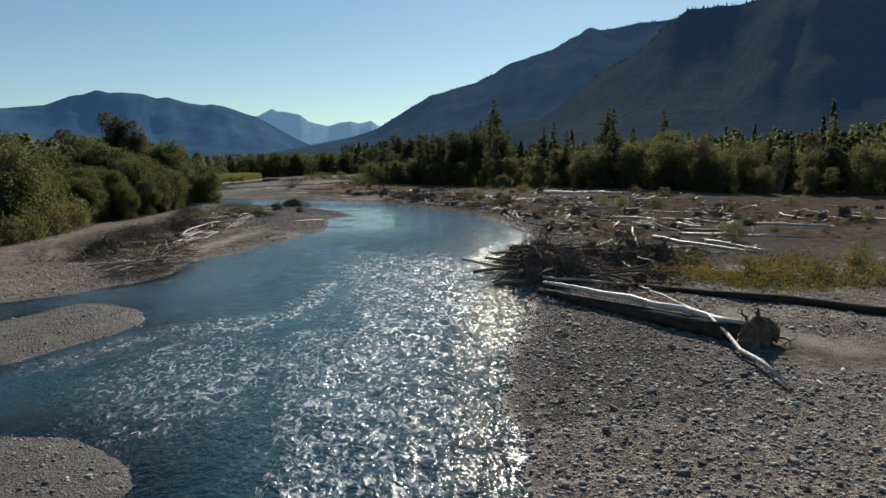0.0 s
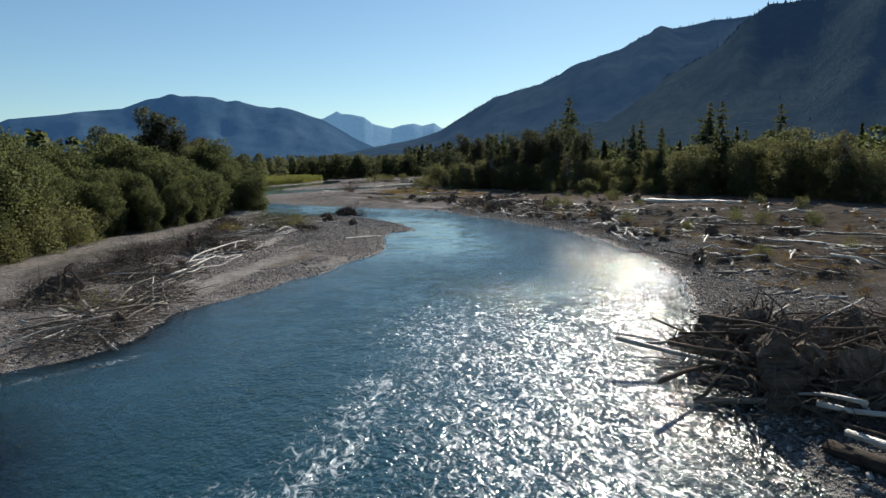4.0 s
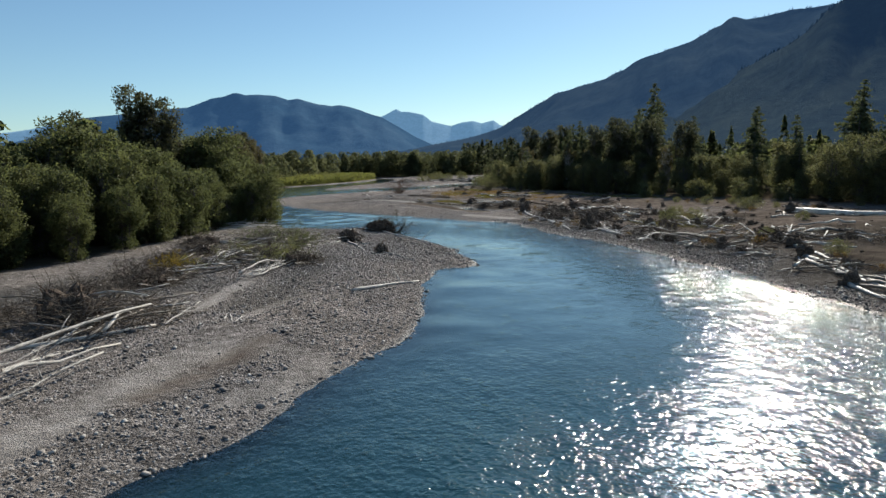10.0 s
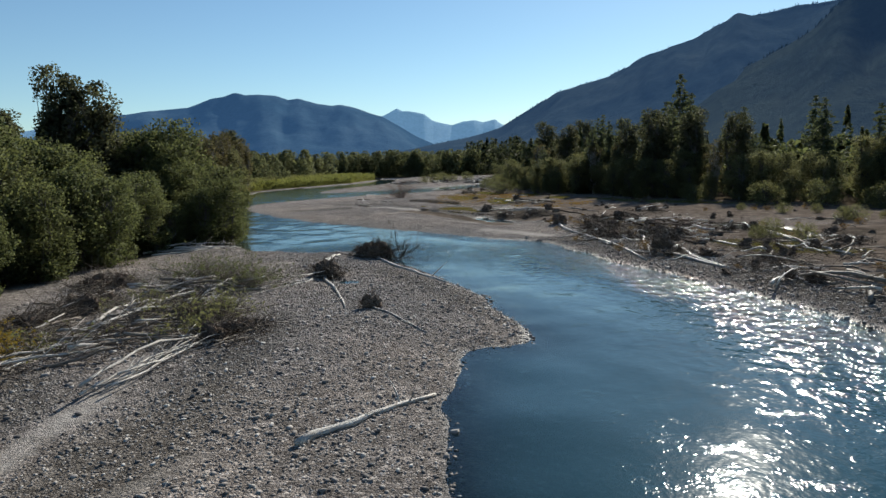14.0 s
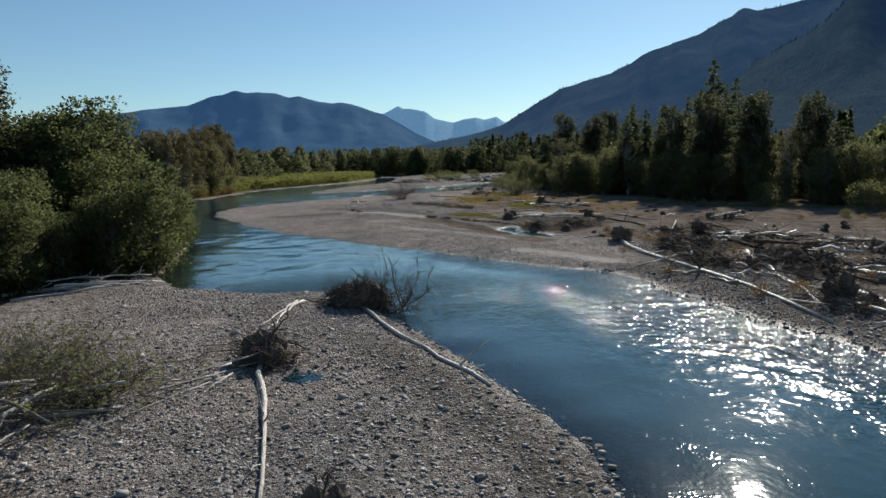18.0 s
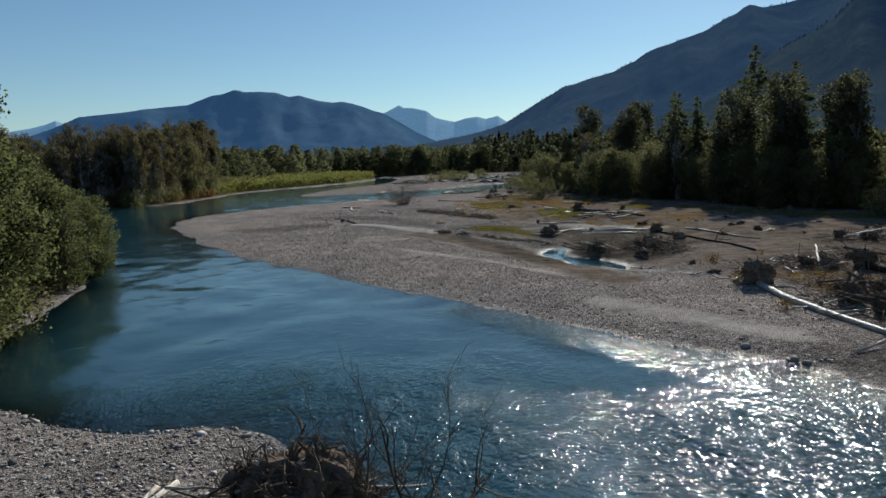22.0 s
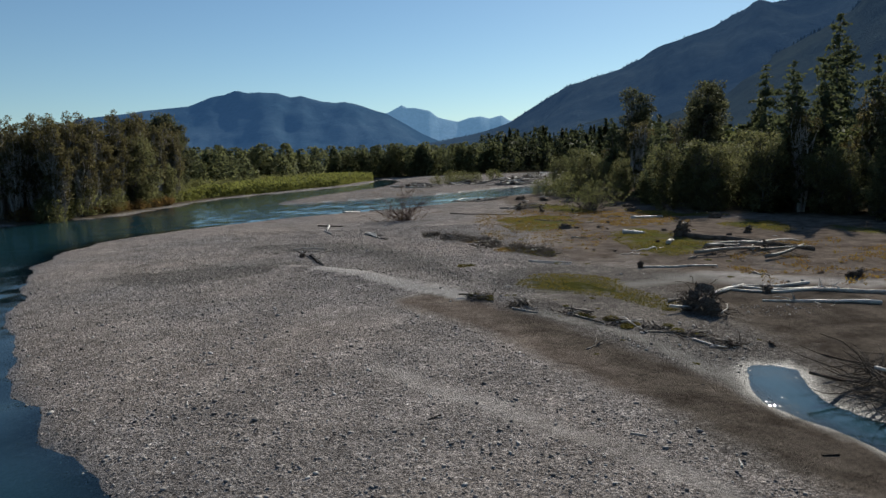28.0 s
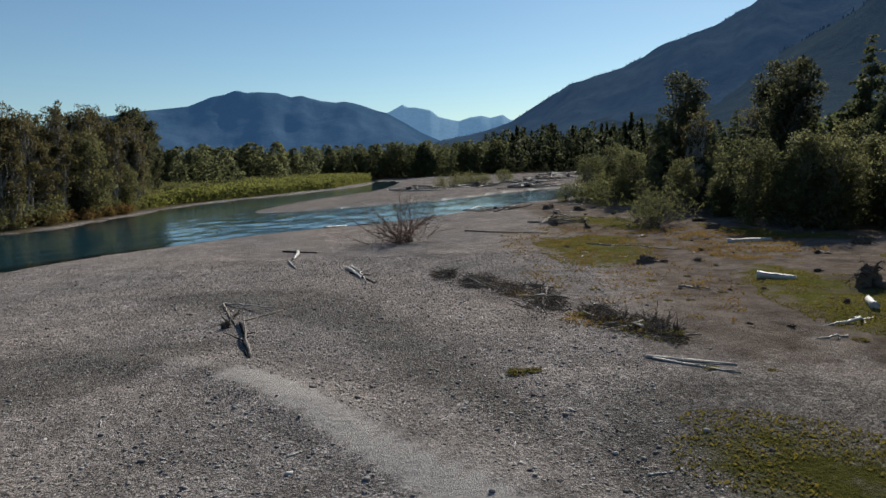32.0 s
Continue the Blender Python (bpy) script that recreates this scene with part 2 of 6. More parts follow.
def bark_material(name, a, b, gloss=0.08, rough=0.9):
    n = Nodes(name)
    p = n.coords()
    along = n.node("ShaderNodeAttribute")
    along.attribute_name = "grain"
    info = n.node("ShaderNodeObjectInfo").outputs["Random"]
    f = n.noise(along.outputs["Vector"], 3.2, 6, 0.7)
    blot = n.noise(p, 1.7, 5, 0.65)
    col = n.mix(n.ramp(f, [(0.32, 0.0), (0.66, 1.0)]), a, b)
    col = n.mix(n.math("MULTIPLY", n.ramp(blot, [(0.46, 0.0), (0.66, 1.0)]), 0.55), col, n.mix(1.0, col, (0.36, 0.30, 0.25), "MULTIPLY"))
    col = n.mix(1.0, col, n.ramp(info, [(0.0, 0.74), (1.0, 1.15)]), "MULTIPLY")
    return n.done(col, rough, n.bump(f, 0.8, 0.05), gloss)


def mountain_material(name, a, b, haze_glow=None):
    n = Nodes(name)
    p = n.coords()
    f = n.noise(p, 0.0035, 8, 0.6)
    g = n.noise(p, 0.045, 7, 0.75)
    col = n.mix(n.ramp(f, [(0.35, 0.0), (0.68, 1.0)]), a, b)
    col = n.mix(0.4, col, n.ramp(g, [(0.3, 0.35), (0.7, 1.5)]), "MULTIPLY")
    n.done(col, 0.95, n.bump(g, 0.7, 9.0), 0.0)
    # Distance haze is put in as an even blue emission.
    if haze_glow:
        n.bsdf.inputs["Emission Color"].default_value = (*haze_glow, 1)
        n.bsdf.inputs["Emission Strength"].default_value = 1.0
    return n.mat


def stone_material(single=False):
    n = Nodes("large cobbles" if single else "river cobbles")
    isle = n.node("ShaderNodeObjectInfo").outputs["Random"] if single else n.node("ShaderNodeNewGeometry").outputs["Random Per Island"]
    col = n.ramp(isle, [(0.0, (0.095, 0.089, 0.087)), (0.35, (0.205, 0.188, 0.178)), (0.7, (0.305, 0.278, 0.258)), (0.9, (0.37, 0.348, 0.328)), (1.0, (0.50, 0.48, 0.46))])
    f = n.noise(n.coords(), 14.0, 4)
    col = n.mix(0.5, col, n.ramp(f, [(0.3, 0.7), (0.7, 1.25)]), "MULTIPLY")
    return n.done(col, 0.9, n.bump(f, 0.3, 0.02), 0.06)


GROUND, WATER = ground_material(), water_material()
ALDER = leaf_material("alder leaves", (0.062, 0.078, 0.040), (0.175, 0.196, 0.096), 0.05)
WILLOW = leaf_material("willow leaves", (0.100, 0.112, 0.056), (0.265, 0.268, 0.135), 0.06)
THINLEAF = leaf_material("thin alder leaves", (0.064, 0.060, 0.034), (0.180, 0.160, 0.090), 0.08)
COTTON = leaf_material("cottonwood leaves", (0.048, 0.058, 0.042), (0.140, 0.148, 0.095), 0.03)
NEEDLE = leaf_material("fir needles", (0.036, 0.047, 0.034), (0.100, 0.114, 0.070))
# Lighter than ALDER: light on the forest edge is put into the leaf colour.
BELT = leaf_material("valley leaves with painted light", (0.090, 0.101, 0.057), (0.245, 0.248, 0.135), 0.04)
# Haze over the distant belt is put into this leaf colour.
BELTFAR = leaf_material("distant leaves with painted haze", (0.082, 0.098, 0.060), (0.215, 0.232, 0.132), 0.03)
GRASS = leaf_material("low grass and moss", (0.060, 0.062, 0.020), (0.170, 0.150, 0.052), 0.2)
REDBRUSH = leaf_material("dry brush", (0.085, 0.055, 0.028), (0.24, 0.15, 0.075), 0.2)
BARK = bark_material("grey bark", (0.070, 0.062, 0.054), (0.21, 0.195, 0.175))
PALEBARK = bark_material("pale alder bark", (0.20, 0.185, 0.165), (0.46, 0.43, 0.39))
BLEACHED = bark_material("bleached driftwood", (0.37, 0.335, 0.295), (0.70, 0.655, 0.595), 0.4, 0.5)
DRIFT = bark_material("weathered driftwood", (0.125, 0.102, 0.082), (0.38, 0.328, 0.272), 0.25, 0.6)
ROOT = bark_material("dirty roots", (0.056, 0.042, 0.033), (0.215, 0.162, 0.124))
TWIG = bark_material("dry twigs", (0.07, 0.056, 0.045), (0.23, 0.195, 0.16))
REDTWIG = bark_material("reddish willow twigs", (0.085, 0.048, 0.036), (0.24, 0.155, 0.12))
# The jam trunk's backlit shade is put into this dark bark colour.
DARKLOG = bark_material("dark bark with painted shade", (0.022, 0.018, 0.015), (0.085, 0.068, 0.055))
GOLD = leaf_material("golden dry leaves", (0.15, 0.10, 0.02), (0.33, 0.24, 0.05))
STONE, COBBLE = stone_material(), stone_material(True)

# ---- mesh tools ----
rng = np.random.default_rng(7)


def lattice(i, j, seed):
    h = np.sin(i * 127.1 + j * 311.7 + seed * 74.7) * 43758.5453
    return h - np.floor(h)


def vnoise(x, y, scale, seed=0):
    x, y = np.asarray(x, float) / scale, np.asarray(y, float) / scale
    i, j = np.floor(x), np.floor(y)
    u, v = x - i, y - j
    u, v = u * u * (3 - 2 * u), v * v * (3 - 2 * v)
    a, b, c, d = lattice(i, j, seed), lattice(i + 1, j, seed), lattice(i, j + 1, seed), lattice(i + 1, j + 1, seed)
    return (a * (1 - u) + b * u) * (1 - v) + (c * (1 - u) + d * u) * v - 0.5


def fnoise(x, y, scale, seed=0, octaves=4):
    return sum(vnoise(x, y, scale / 2 ** k, seed + k) / 2 ** k for k in range(octaves))


def make_mesh(name, verts, quads, smooth=False, tris=None):
    verts, quads = np.asarray(verts, np.float32).reshape(-1, 3), np.asarray(quads, np.int32).reshape(-1, 4)
    me = bpy.data.meshes.new(name)
    loops, starts = quads.ravel(), np.arange(len(quads)) * 4
    if tris is not None and len(tris):
        tris = np.asarray(tris, np.int32).reshape(-1, 3)
        starts = np.concatenate([starts, len(loops) + np.arange(len(tris)) * 3])
        loops = np.concatenate([loops, tris.ravel()])
    me.vertices.add(len(verts))
    me.vertices.foreach_set("co", verts.ravel())
    me.loops.add(len(loops))
    me.loops.foreach_set("vertex_index", loops.astype(np.int32))
    me.polygons.add(len(starts))
    me.polygons.foreach_set("loop_start", starts.astype(np.int32))
    me.polygons.foreach_set("use_smooth", np.full(len(starts), smooth))
    me.update(calc_edges=True)
    return me


class Heap:
    """Gathers vertices and faces for one mesh."""

    def __init__(self):
        self.v, self.q, self.t, self.n, self.g = [], [], [], 0, []

    def add(self, v, q=(), t=()):
        v = np.asarray(v, float).reshape(-1, 3)
        if len(q):
            self.q.append(np.asarray(q, int) + self.n)
        if len(t):
            self.t.append(np.asarray(t, int) + self.n)
        self.v.append(v)
        self.n += len(v)

    def mesh(self, name, smooth=True, normals=None):
        me = make_mesh(name, np.concatenate(self.v), np.concatenate(self.q) if self.q else np.zeros((0, 4)), smooth or normals is not None, np.concatenate(self.t) if self.t else None)
        if self.g and sum(map(len, self.g)) == self.n:
            me.attributes.new("grain", "FLOAT_VECTOR", "POINT").data.foreach_set("vector", np.concatenate(self.g).astype(np.float32).ravel())
        if normals is not None:
            me.normals_split_custom_set_from_vertices(np.repeat(normals, 4, 0).astype(float).tolist())
        return me

    def tube(self, pts, radii, sides=7, knots=0.0, r=rng):
        pts, radii = np.asarray(pts, float), np.asarray(radii, float)
        pts = np.concatenate([pts[:1], pts, pts[-1:]])
        radii = np.concatenate([[radii[0] * 0.05], radii, [radii[-1] * 0.05]])
        way = np.gradient(pts, axis=0)
        way[0], way[-1] = way[1], way[-2]
        way /= np.linalg.norm(way, axis=1)[:, None] + 1e-9
        side = np.cross(way, (0.13, 0.21, 0.97))
        flat = np.linalg.norm(side, axis=1) < 0.15
        side[flat] = np.cross(way[flat], (1.0, 0.1, 0.0))
        side /= np.linalg.norm(side, axis=1)[:, None]
        up = np.cross(side, way)
        a = np.linspace(0, 2 * np.pi, sides, endpoint=False)
        lump = 1 + knots * r.uniform(-1, 1, (len(pts), sides))
        ring = pts[:, None] + (radii[:, None] * lump)[:, :, None] * (np.cos(a)[None, :, None] * side[:, None] + np.sin(a)[None, :, None] * up[:, None])
        k, s = np.arange(len(pts) - 1)[:, None] * sides, np.arange(sides)[None]
        s2 = (s + 1) % sides
        q = np.stack([k + s, k + s2, k + sides + s2, k + sides + s], -1).reshape(-1, 4)
        run = np.concatenate([[0], np.cumsum(np.linalg.norm(np.diff(pts, axis=0), axis=1))]) + r.uniform(0, 50)
        self.g.append(np.stack([np.broadcast_to(np.cos(a), ring.shape[:2]), np.broadcast_to(np.sin(a), ring.shape[:2]), np.broadcast_to(run[:, None] * 0.45, ring.shape[:2])], -1).reshape(-1, 3))
        self.add(ring.reshape(-1, 3), q)

    def tubes(self, P, R, sides=4, r=rng):
        """Many thin tubes at once: P is (tubes, points, 3), R is (tubes, points)."""
        P, R = np.asarray(P, float), np.asarray(R, float)
        m, n = R.shape
        way = np.gradient(P, axis=1)
        way /= np.linalg.norm(way, axis=2)[:, :, None] + 1e-9
        side = np.cross(way, (0.13, 0.21, 0.97))
        flat = np.linalg.norm(side, axis=2) < 0.15
        side[flat] = np.cross(way[flat], (1.0, 0.1, 0.0))
        side /= np.linalg.norm(side, axis=2)[:, :, None]
        up = np.cross(side, way)
        a = np.linspace(0, 2 * np.pi, sides, endpoint=False)
        ring = P[:, :, None] + R[:, :, None, None] * (np.cos(a)[None, None, :, None] * side[:, :, None] + np.sin(a)[None, None, :, None] * up[:, :, None])
        k, s = np.arange(n - 1)[:, None] * sides, np.arange(sides)[None]
        s2 = (s + 1) % sides
        q = np.stack([k + s, k + s2, k + sides + s2, k + sides + s], -1).reshape(-1, 4)
        step = np.linalg.norm(np.diff(P, axis=1), axis=2)
        run = np.concatenate([np.zeros((m, 1)), np.cumsum(step, 1)], 1) + r.uniform(0, 50, (m, 1))
        shape = ring.shape[:3]
        self.g.append(np.stack([np.broadcast_to(np.cos(a), shape), np.broadcast_to(np.sin(a), shape), np.broadcast_to(run[:, :, None] * 0.45, shape)], -1).reshape(-1, 3))
        self.add(ring.reshape(-1, 3), (np.arange(m)[:, None, None] * (n * sides) + q[None]).reshape(-1, 4))

    def leaves(self, pts, size, r=rng, long=1.6, droop=0.0):
        """Small folded leaf sprays at the given points."""
        n = len(pts)
        a = r.normal(size=(n, 3))
        a[:, 2] = a[:, 2] * 0.8 - droop
        a /= np.linalg.norm(a, axis=1)[:, None]
        b = np.cross(a, r.normal(size=(n, 3)))
        b /= np.linalg.norm(b, axis=1)[:, None]
        c = np.cross(a, b)
        s = (size * r.uniform(0.6, 1.4, n))[:, None]
        p = np.asarray(pts)
        v = np.stack([p - a * s * long * 0.5, p + b * s * 0.5 + c * s * 0.12, p + a * s * long * 0.5, p - b * s * 0.5 + c * s * 0.12], 1)
        self.add(v.reshape(-1, 3), np.arange(4 * n).reshape(-1, 4))


def part(name, data, material, parent, label="", kind=""):
    ob = new(name, data)
    if data.materials:
        data.materials[0] = material
    else:
        data.materials.append(material)
    ob.parent = parent
    return tagged(ob, label=label, kind=kind)


def thing(name, place, label, category, group="", kind=""):
    ob = new(name)
    ob.empty_display_size = 0.3
    ob.matrix_basis = place
    return tagged(ob, label, category, group, kind)


def mesh_thing(name, data, material, label, category, group="", kind="", place=None):
    ob = part(name, data, material, None)
    if place is not None:
        ob.matrix_basis = place
    return tagged(ob, label, category, group, kind)


def curve(points, steps=6, closed=False):
    """A smooth line through the points."""
    p = np.asarray(points, float)
    n = len(p)
    out = []
    for i in range(n if closed else n - 1):
        a, b = p[i], p[(i + 1) % n]
        pre = p[(i - 1) % n] if closed or i else 2 * a - b
        post = p[(i + 2) % n] if closed or i + 2 < n else 2 * b - a
        for u in np.linspace(0, 1, steps, endpoint=False):
            out.append(0.5 * (2 * a + (b - pre) * u + (2 * pre - 5 * a + 4 * b - post) * u * u + (3 * a - pre - 3 * b + post) * u ** 3))
    if not closed:
        out.append(p[-1])
    return np.array(out)


def to_line(x, y, line, closed=False):
    d = np.full(x.shape, 1e9)
    n = len(line)
    for i in range(n if closed else n - 1):
        (ax, ay), (bx, by) = line[i][:2], line[(i + 1) % n][:2]
        ex, ey = bx - ax, by - ay
        u = np.clip(((x - ax) * ex + (y - ay) * ey) / (ex * ex + ey * ey + 1e-9), 0, 1)
        d = np.minimum(d, (x - ax - u * ex) ** 2 + (y - ay - u * ey) ** 2)
    return np.sqrt(d)


def in_shape(x, y, line):
    inside = np.zeros(x.shape, bool)
    n = len(line)
    for i in range(n):
        (ax, ay), (bx, by) = line[i][:2], line[(i + 1) % n][:2]
        if ay != by:
            inside ^= ((ay > y) != (by > y)) & (x < (bx - ax) * (y - ay) / (by - ay) + ax)
    return inside


def depth_in(x, y, line):
    """Metres inside (positive) or outside of a closed line."""
    return np.where(in_shape(x, y, line), 1, -1) * to_line(x, y, line, True)


# ---- the river's plan ----
LEVEL = -0.45
RIGHT_BANK = [(3.0, -60), (4.2, 4), (4.8, 17), (5.8, 23.5), (7.4, 28), (9.5, 32.5), (11.8, 39), (13.0, 46), (16.6, 56), (20, 64), (23.2, 77), (24.2, 92), (23.0, 107),
              (20, 121), (16.5, 133), (13.8, 143), (11.8, 150), (10.6, 155), (7.6, 157.4), (4.3, 161), (0, 167), (-6, 173.3), (-13, 182), (-20.5, 191), (-28.5, 203),
              (-36, 216.5), (-41, 226.5), (-44, 237), (-43.6, 247), (-39.5, 256.5), (-33, 265.5), (-25, 275), (-17, 280.5), (-6, 293), (6, 311), (18, 325), (34, 342), (70, 365), (130, 380)]
LEFT_BANK = [(130, 400), (70, 386), (40, 376), (20, 366), (9, 356), (-5, 336), (-23, 323.5), (-36, 314), (-42, 318), (-41, 340), (-36, 365), (-28, 400), (-26, 440), (-30, 500), (-60, 560), (-90, 580),
             (-96, 570), (-66, 545), (-40, 500), (-38, 470), (-41, 430), (-53, 392), (-66, 352), (-66, 325), (-66, 294), (-74, 283), (-78, 262), (-72, 244), (-58, 222),
             (-45, 204), (-35, 190), (-28, 177), (-24.5, 165), (-21, 154.5), (-16, 151.5), (-12.5, 150.2), (-8.5, 149.3), (-3.6, 141.5), (0.5, 132.7),
             (2.8, 125.5), (4.3, 118), (4.0, 113.4), (1.1, 111.6), (0.6, 103), (0.4, 92), (-2, 86.5), (-4.4, 80), (-7.2, 74.3), (-9.8, 69), (-12.2, 64), (-12.6, 57),
             (-16, 53), (-18.5, 50.3), (-26, 47), (-40, 44), (-60, 30), (-30, 12), (-16, -8), (-14, -60)]
SHORE_A = [(-10.6, 38.3), (-11.2, 43.8), (-15.6, 47.4), (-18.4, 43), (-24, 36), (-21, 31), (-14.4, 32.6)]
SHORE_B = [(-5.6, 17.5), (-6.4, 20.6), (-9, 23.4), (-13, 24.2), (-22, 25), (-24, 14), (-12, 2), (-6.5, 8)]
POOLS = [[(5.6, 189.2), (6.6, 190.9), (8.0, 190.2), (7.8, 186.6), (8.6, 184.6), (9.8, 183.2), (10.8, 180.2), (10.2, 178.2), (8.8, 179.8), (7.0, 181), (6.4, 184), (5.4, 186.4)],
         [(36.5, 170), (40.5, 160), (39, 157), (34.5, 164)],
         [(-7.4, 132.9), (-6.2, 132.7), (-6.4, 131.7), (-7.3, 132.0)]]
river_line = np.concatenate([curve(RIGHT_BANK, 5), curve(LEFT_BANK, 5)])


def river_depth(x, y):
    """Metres inside the water's edge (positive) or out on the land (negative)."""
    d = depth_in(x, y, river_line)
    for isle in (SHORE_A, SHORE_B):
        d = np.minimum(d, -depth_in(x, y, curve(isle, 4, True)))
    for pool in POOLS:
        d = np.maximum(d, depth_in(x, y, curve(pool, 4, True)))
    near = np.clip(1.3 - np.abs(d) / 6, 0, 1)
    return d + near * (0.9 * fnoise(x, y, 5.0, 3, 4))


def ground_height(x, y, d=None):
    x, y = np.asarray(x, float), np.asarray(y, float)
    d = river_depth(x, y) if d is None else d
    land = np.maximum(-d, 0)
    z = np.where(d > 0, -0.95 * (1 - np.exp(-np.maximum(d, 0) / 3.5)), 0.36 * (1 - np.exp(-land / 2.2)) + 0.22 * (1 - np.exp(-land / 18)))
    z = z + np.clip(land / 8, 0, 1) * 0.35 * fnoise(x, y, 16, 11, 3) + np.clip(land / 3, 0, 1) * 0.10 * fnoise(x, y, 3.2, 21, 2)
    hummock = np.clip((x - np.interp(y, [40, 60, 90, 120, 150, 160, 200, 260], [18, 25, 30, 26, 16, 17, 6, 4])) / 4, 0, 1) * (y < 300) * np.clip(land / 4, 0, 1)
    z = z + hummock * 0.22 * fnoise(x, y, 2.6, 83, 2)
    ridge = to_line(x, y, BAR_RIDGE)
    z = z + np.where(d < 0, 0.30 * np.exp(-(ridge / 1.3) ** 2), 0)
    return LEVEL + z


BAR_RIDGE = curve([(-20, 217.3), (-15, 215.3), (-12.2, 213), (-10.2, 210.8), (-7.2, 207.4), (-3.6, 204), (0.5, 200)], 4)


def axis(core0, core1, step, far0, far1):
    core = np.arange(core0, core1, step)
    out = [core]
    for sign, start, far in ((-1, core0, far0), (1, core[-1], far1)):
        w, pos, side = step, start, []
        while abs(pos - far) > w * 1.15 and (far - pos) * sign > 0:
            w = min(w * 1.12, 160)
            pos += sign * w
            side.append(pos)
        out.append(np.array(side))
    return np.sort(np.concatenate(out))


def sheet(xs, ys):
    gx, gy = np.meshgrid(xs, ys)
    nx, ny = len(xs), len(ys)
    k = (np.arange(ny - 1)[:, None] * nx + np.arange(nx - 1)[None]).ravel()
    return gx.ravel(), gy.ravel(), np.stack([k, k + 1, k + nx + 1, k + nx], 1)


def set_attr(me, name, values):
    me.attributes.new(name, "FLOAT", "POINT").data.foreach_set("value", np.asarray(values, np.float32))


def blob(x, y, line, soft):
    return np.clip(depth_in(x, y, curve(line, 4, True)) / soft + 0.5, 0, 1)


def streak(x, y, line, width):
    return np.exp(-(to_line(x, y, curve(line, 4)) / width) ** 2)


GX, GY = axis(-46, 34, 0.55, -4200, 4200), axis(-4, 292, 0.6, -900, 4800)
gx, gy, gq = sheet(GX, GY)
gd = river_depth(gx, gy)
gz = ground_height(gx, gy, gd)
GRID = gz.reshape(len(GY), len(GX))


def gz_at(x, y):
    """The ground's height at a place, read off the sheet."""
    i, j = np.clip(np.searchsorted(GX, x) - 1, 0, len(GX) - 2), np.clip(np.searchsorted(GY, y) - 1, 0, len(GY) - 2)
    u, v = (x - GX[i]) / (GX[i + 1] - GX[i]), (y - GY[j]) / (GY[j + 1] - GY[j])
    return (GRID[j, i] * (1 - u) + GRID[j, i + 1] * u) * (1 - v) + (GRID[j + 1, i] * (1 - u) + GRID[j + 1, i + 1] * u) * v


DGRID = gd.reshape(len(GY), len(GX))


def depth_at(x, y):
    """Metres inside the water's edge, read off the sheet."""
    i, j = np.clip(np.searchsorted(GX, x) - 1, 0, len(GX) - 2), np.clip(np.searchsorted(GY, y) - 1, 0, len(GY) - 2)
    u, v = (x - GX[i]) / (GX[i + 1] - GX[i]), (y - GY[j]) / (GY[j + 1] - GY[j])
    return (DGRID[j, i] * (1 - u) + DGRID[j, i + 1] * u) * (1 - v) + (DGRID[j + 1, i] * (1 - u) + DGRID[j + 1, i + 1] * u) * v


ground_me = make_mesh("ground", np.stack([gx, gy, gz], 1), gq, True)
SANDS_AND_SUN = [([(-13.5, 66), (-12, 74), (-10.5, 82), (-9, 89)], 1.8, 0.55), ([(9.4, 206.6), (12, 207.2), (15, 206.2)], 1.0, 1.0),
         # Both bar-ridge streaks also paint sunlight on the crest, beyond the pale sand.
         ([(-13.6, 214), (-12.2, 213), (-10.2, 210.6), (-7.6, 207.1), (-5.4, 204.6), (-3.4, 202)], 0.5, 1.7), ([(-20, 217.3), (-15, 215.3), (-12.2, 213), (-10.2, 210.8), (-7.2, 207.4), (-3.6, 204)], 1.2, 0.4), ([(-0.6, 198.6), (0.3, 197.8), (1.5, 196.5), (2.6, 195.2), (3.5, 193.5), (5, 189)], 0.45, 0.85), ([(5.8, 205), (8, 205.5), (10.2, 206)], 1.0, 0.95), ([(-6.8, 190), (-4.8, 187.7), (-2.4, 185.2), (1.4, 180.8), (5, 174)], 0.7, 0.55),
         ([(5.6, 190), (5.2, 188), (5.9, 185), (7.6, 181.5), (10, 177.4), (13, 173)], 0.5, 0.55), ([(6, 166), (9, 162), (12, 158.5)], 1.3, 0.8), ([(-5.5, 82), (-3.5, 86), (-6, 89)], 1.3, 0.5),
         ([(9, 207), (14, 205), (20, 203)], 1.4, 0.8), ([(20.5, 31), (19, 27), (21, 24)], 1.6, 0.6), ([(-12.8, 95), (-12.1, 98), (-12.2, 102), (-12, 106), (-12.3, 111)], 0.7, 0.75), ([(-9.4, 93.4), (-8.6, 95), (-7.8, 98.4), (-6.6, 100.8)], 0.6, 0.5)]
MUDS = [([(-5.4, 202), (-3.8, 199.8), (-2.4, 197.8), (-1, 195.8), (0, 193.6), (1.6, 190), (4, 186), (6, 180), (8, 172)], 1.9, 1.25), ([(-9, 82), (-7.5, 86), (-6.5, 90)], 1.2, 0.7), ([(4, 250), (8, 240), (8, 228), (6, 216)], 5.0, 0.8), ([(12, 240), (17, 228), (14, 214), (12, 204)], 5.0, 0.9),
        ([(19, 24), (24, 22)], 3.0, 0.7), ([(24, 50), (35, 48), (60, 60)], 5.0, 0.5), ([(28, 104), (40, 120), (50, 140)], 7.0, 0.5), ([(22, 190), (30, 180), (42, 165)], 7.0, 0.6)]
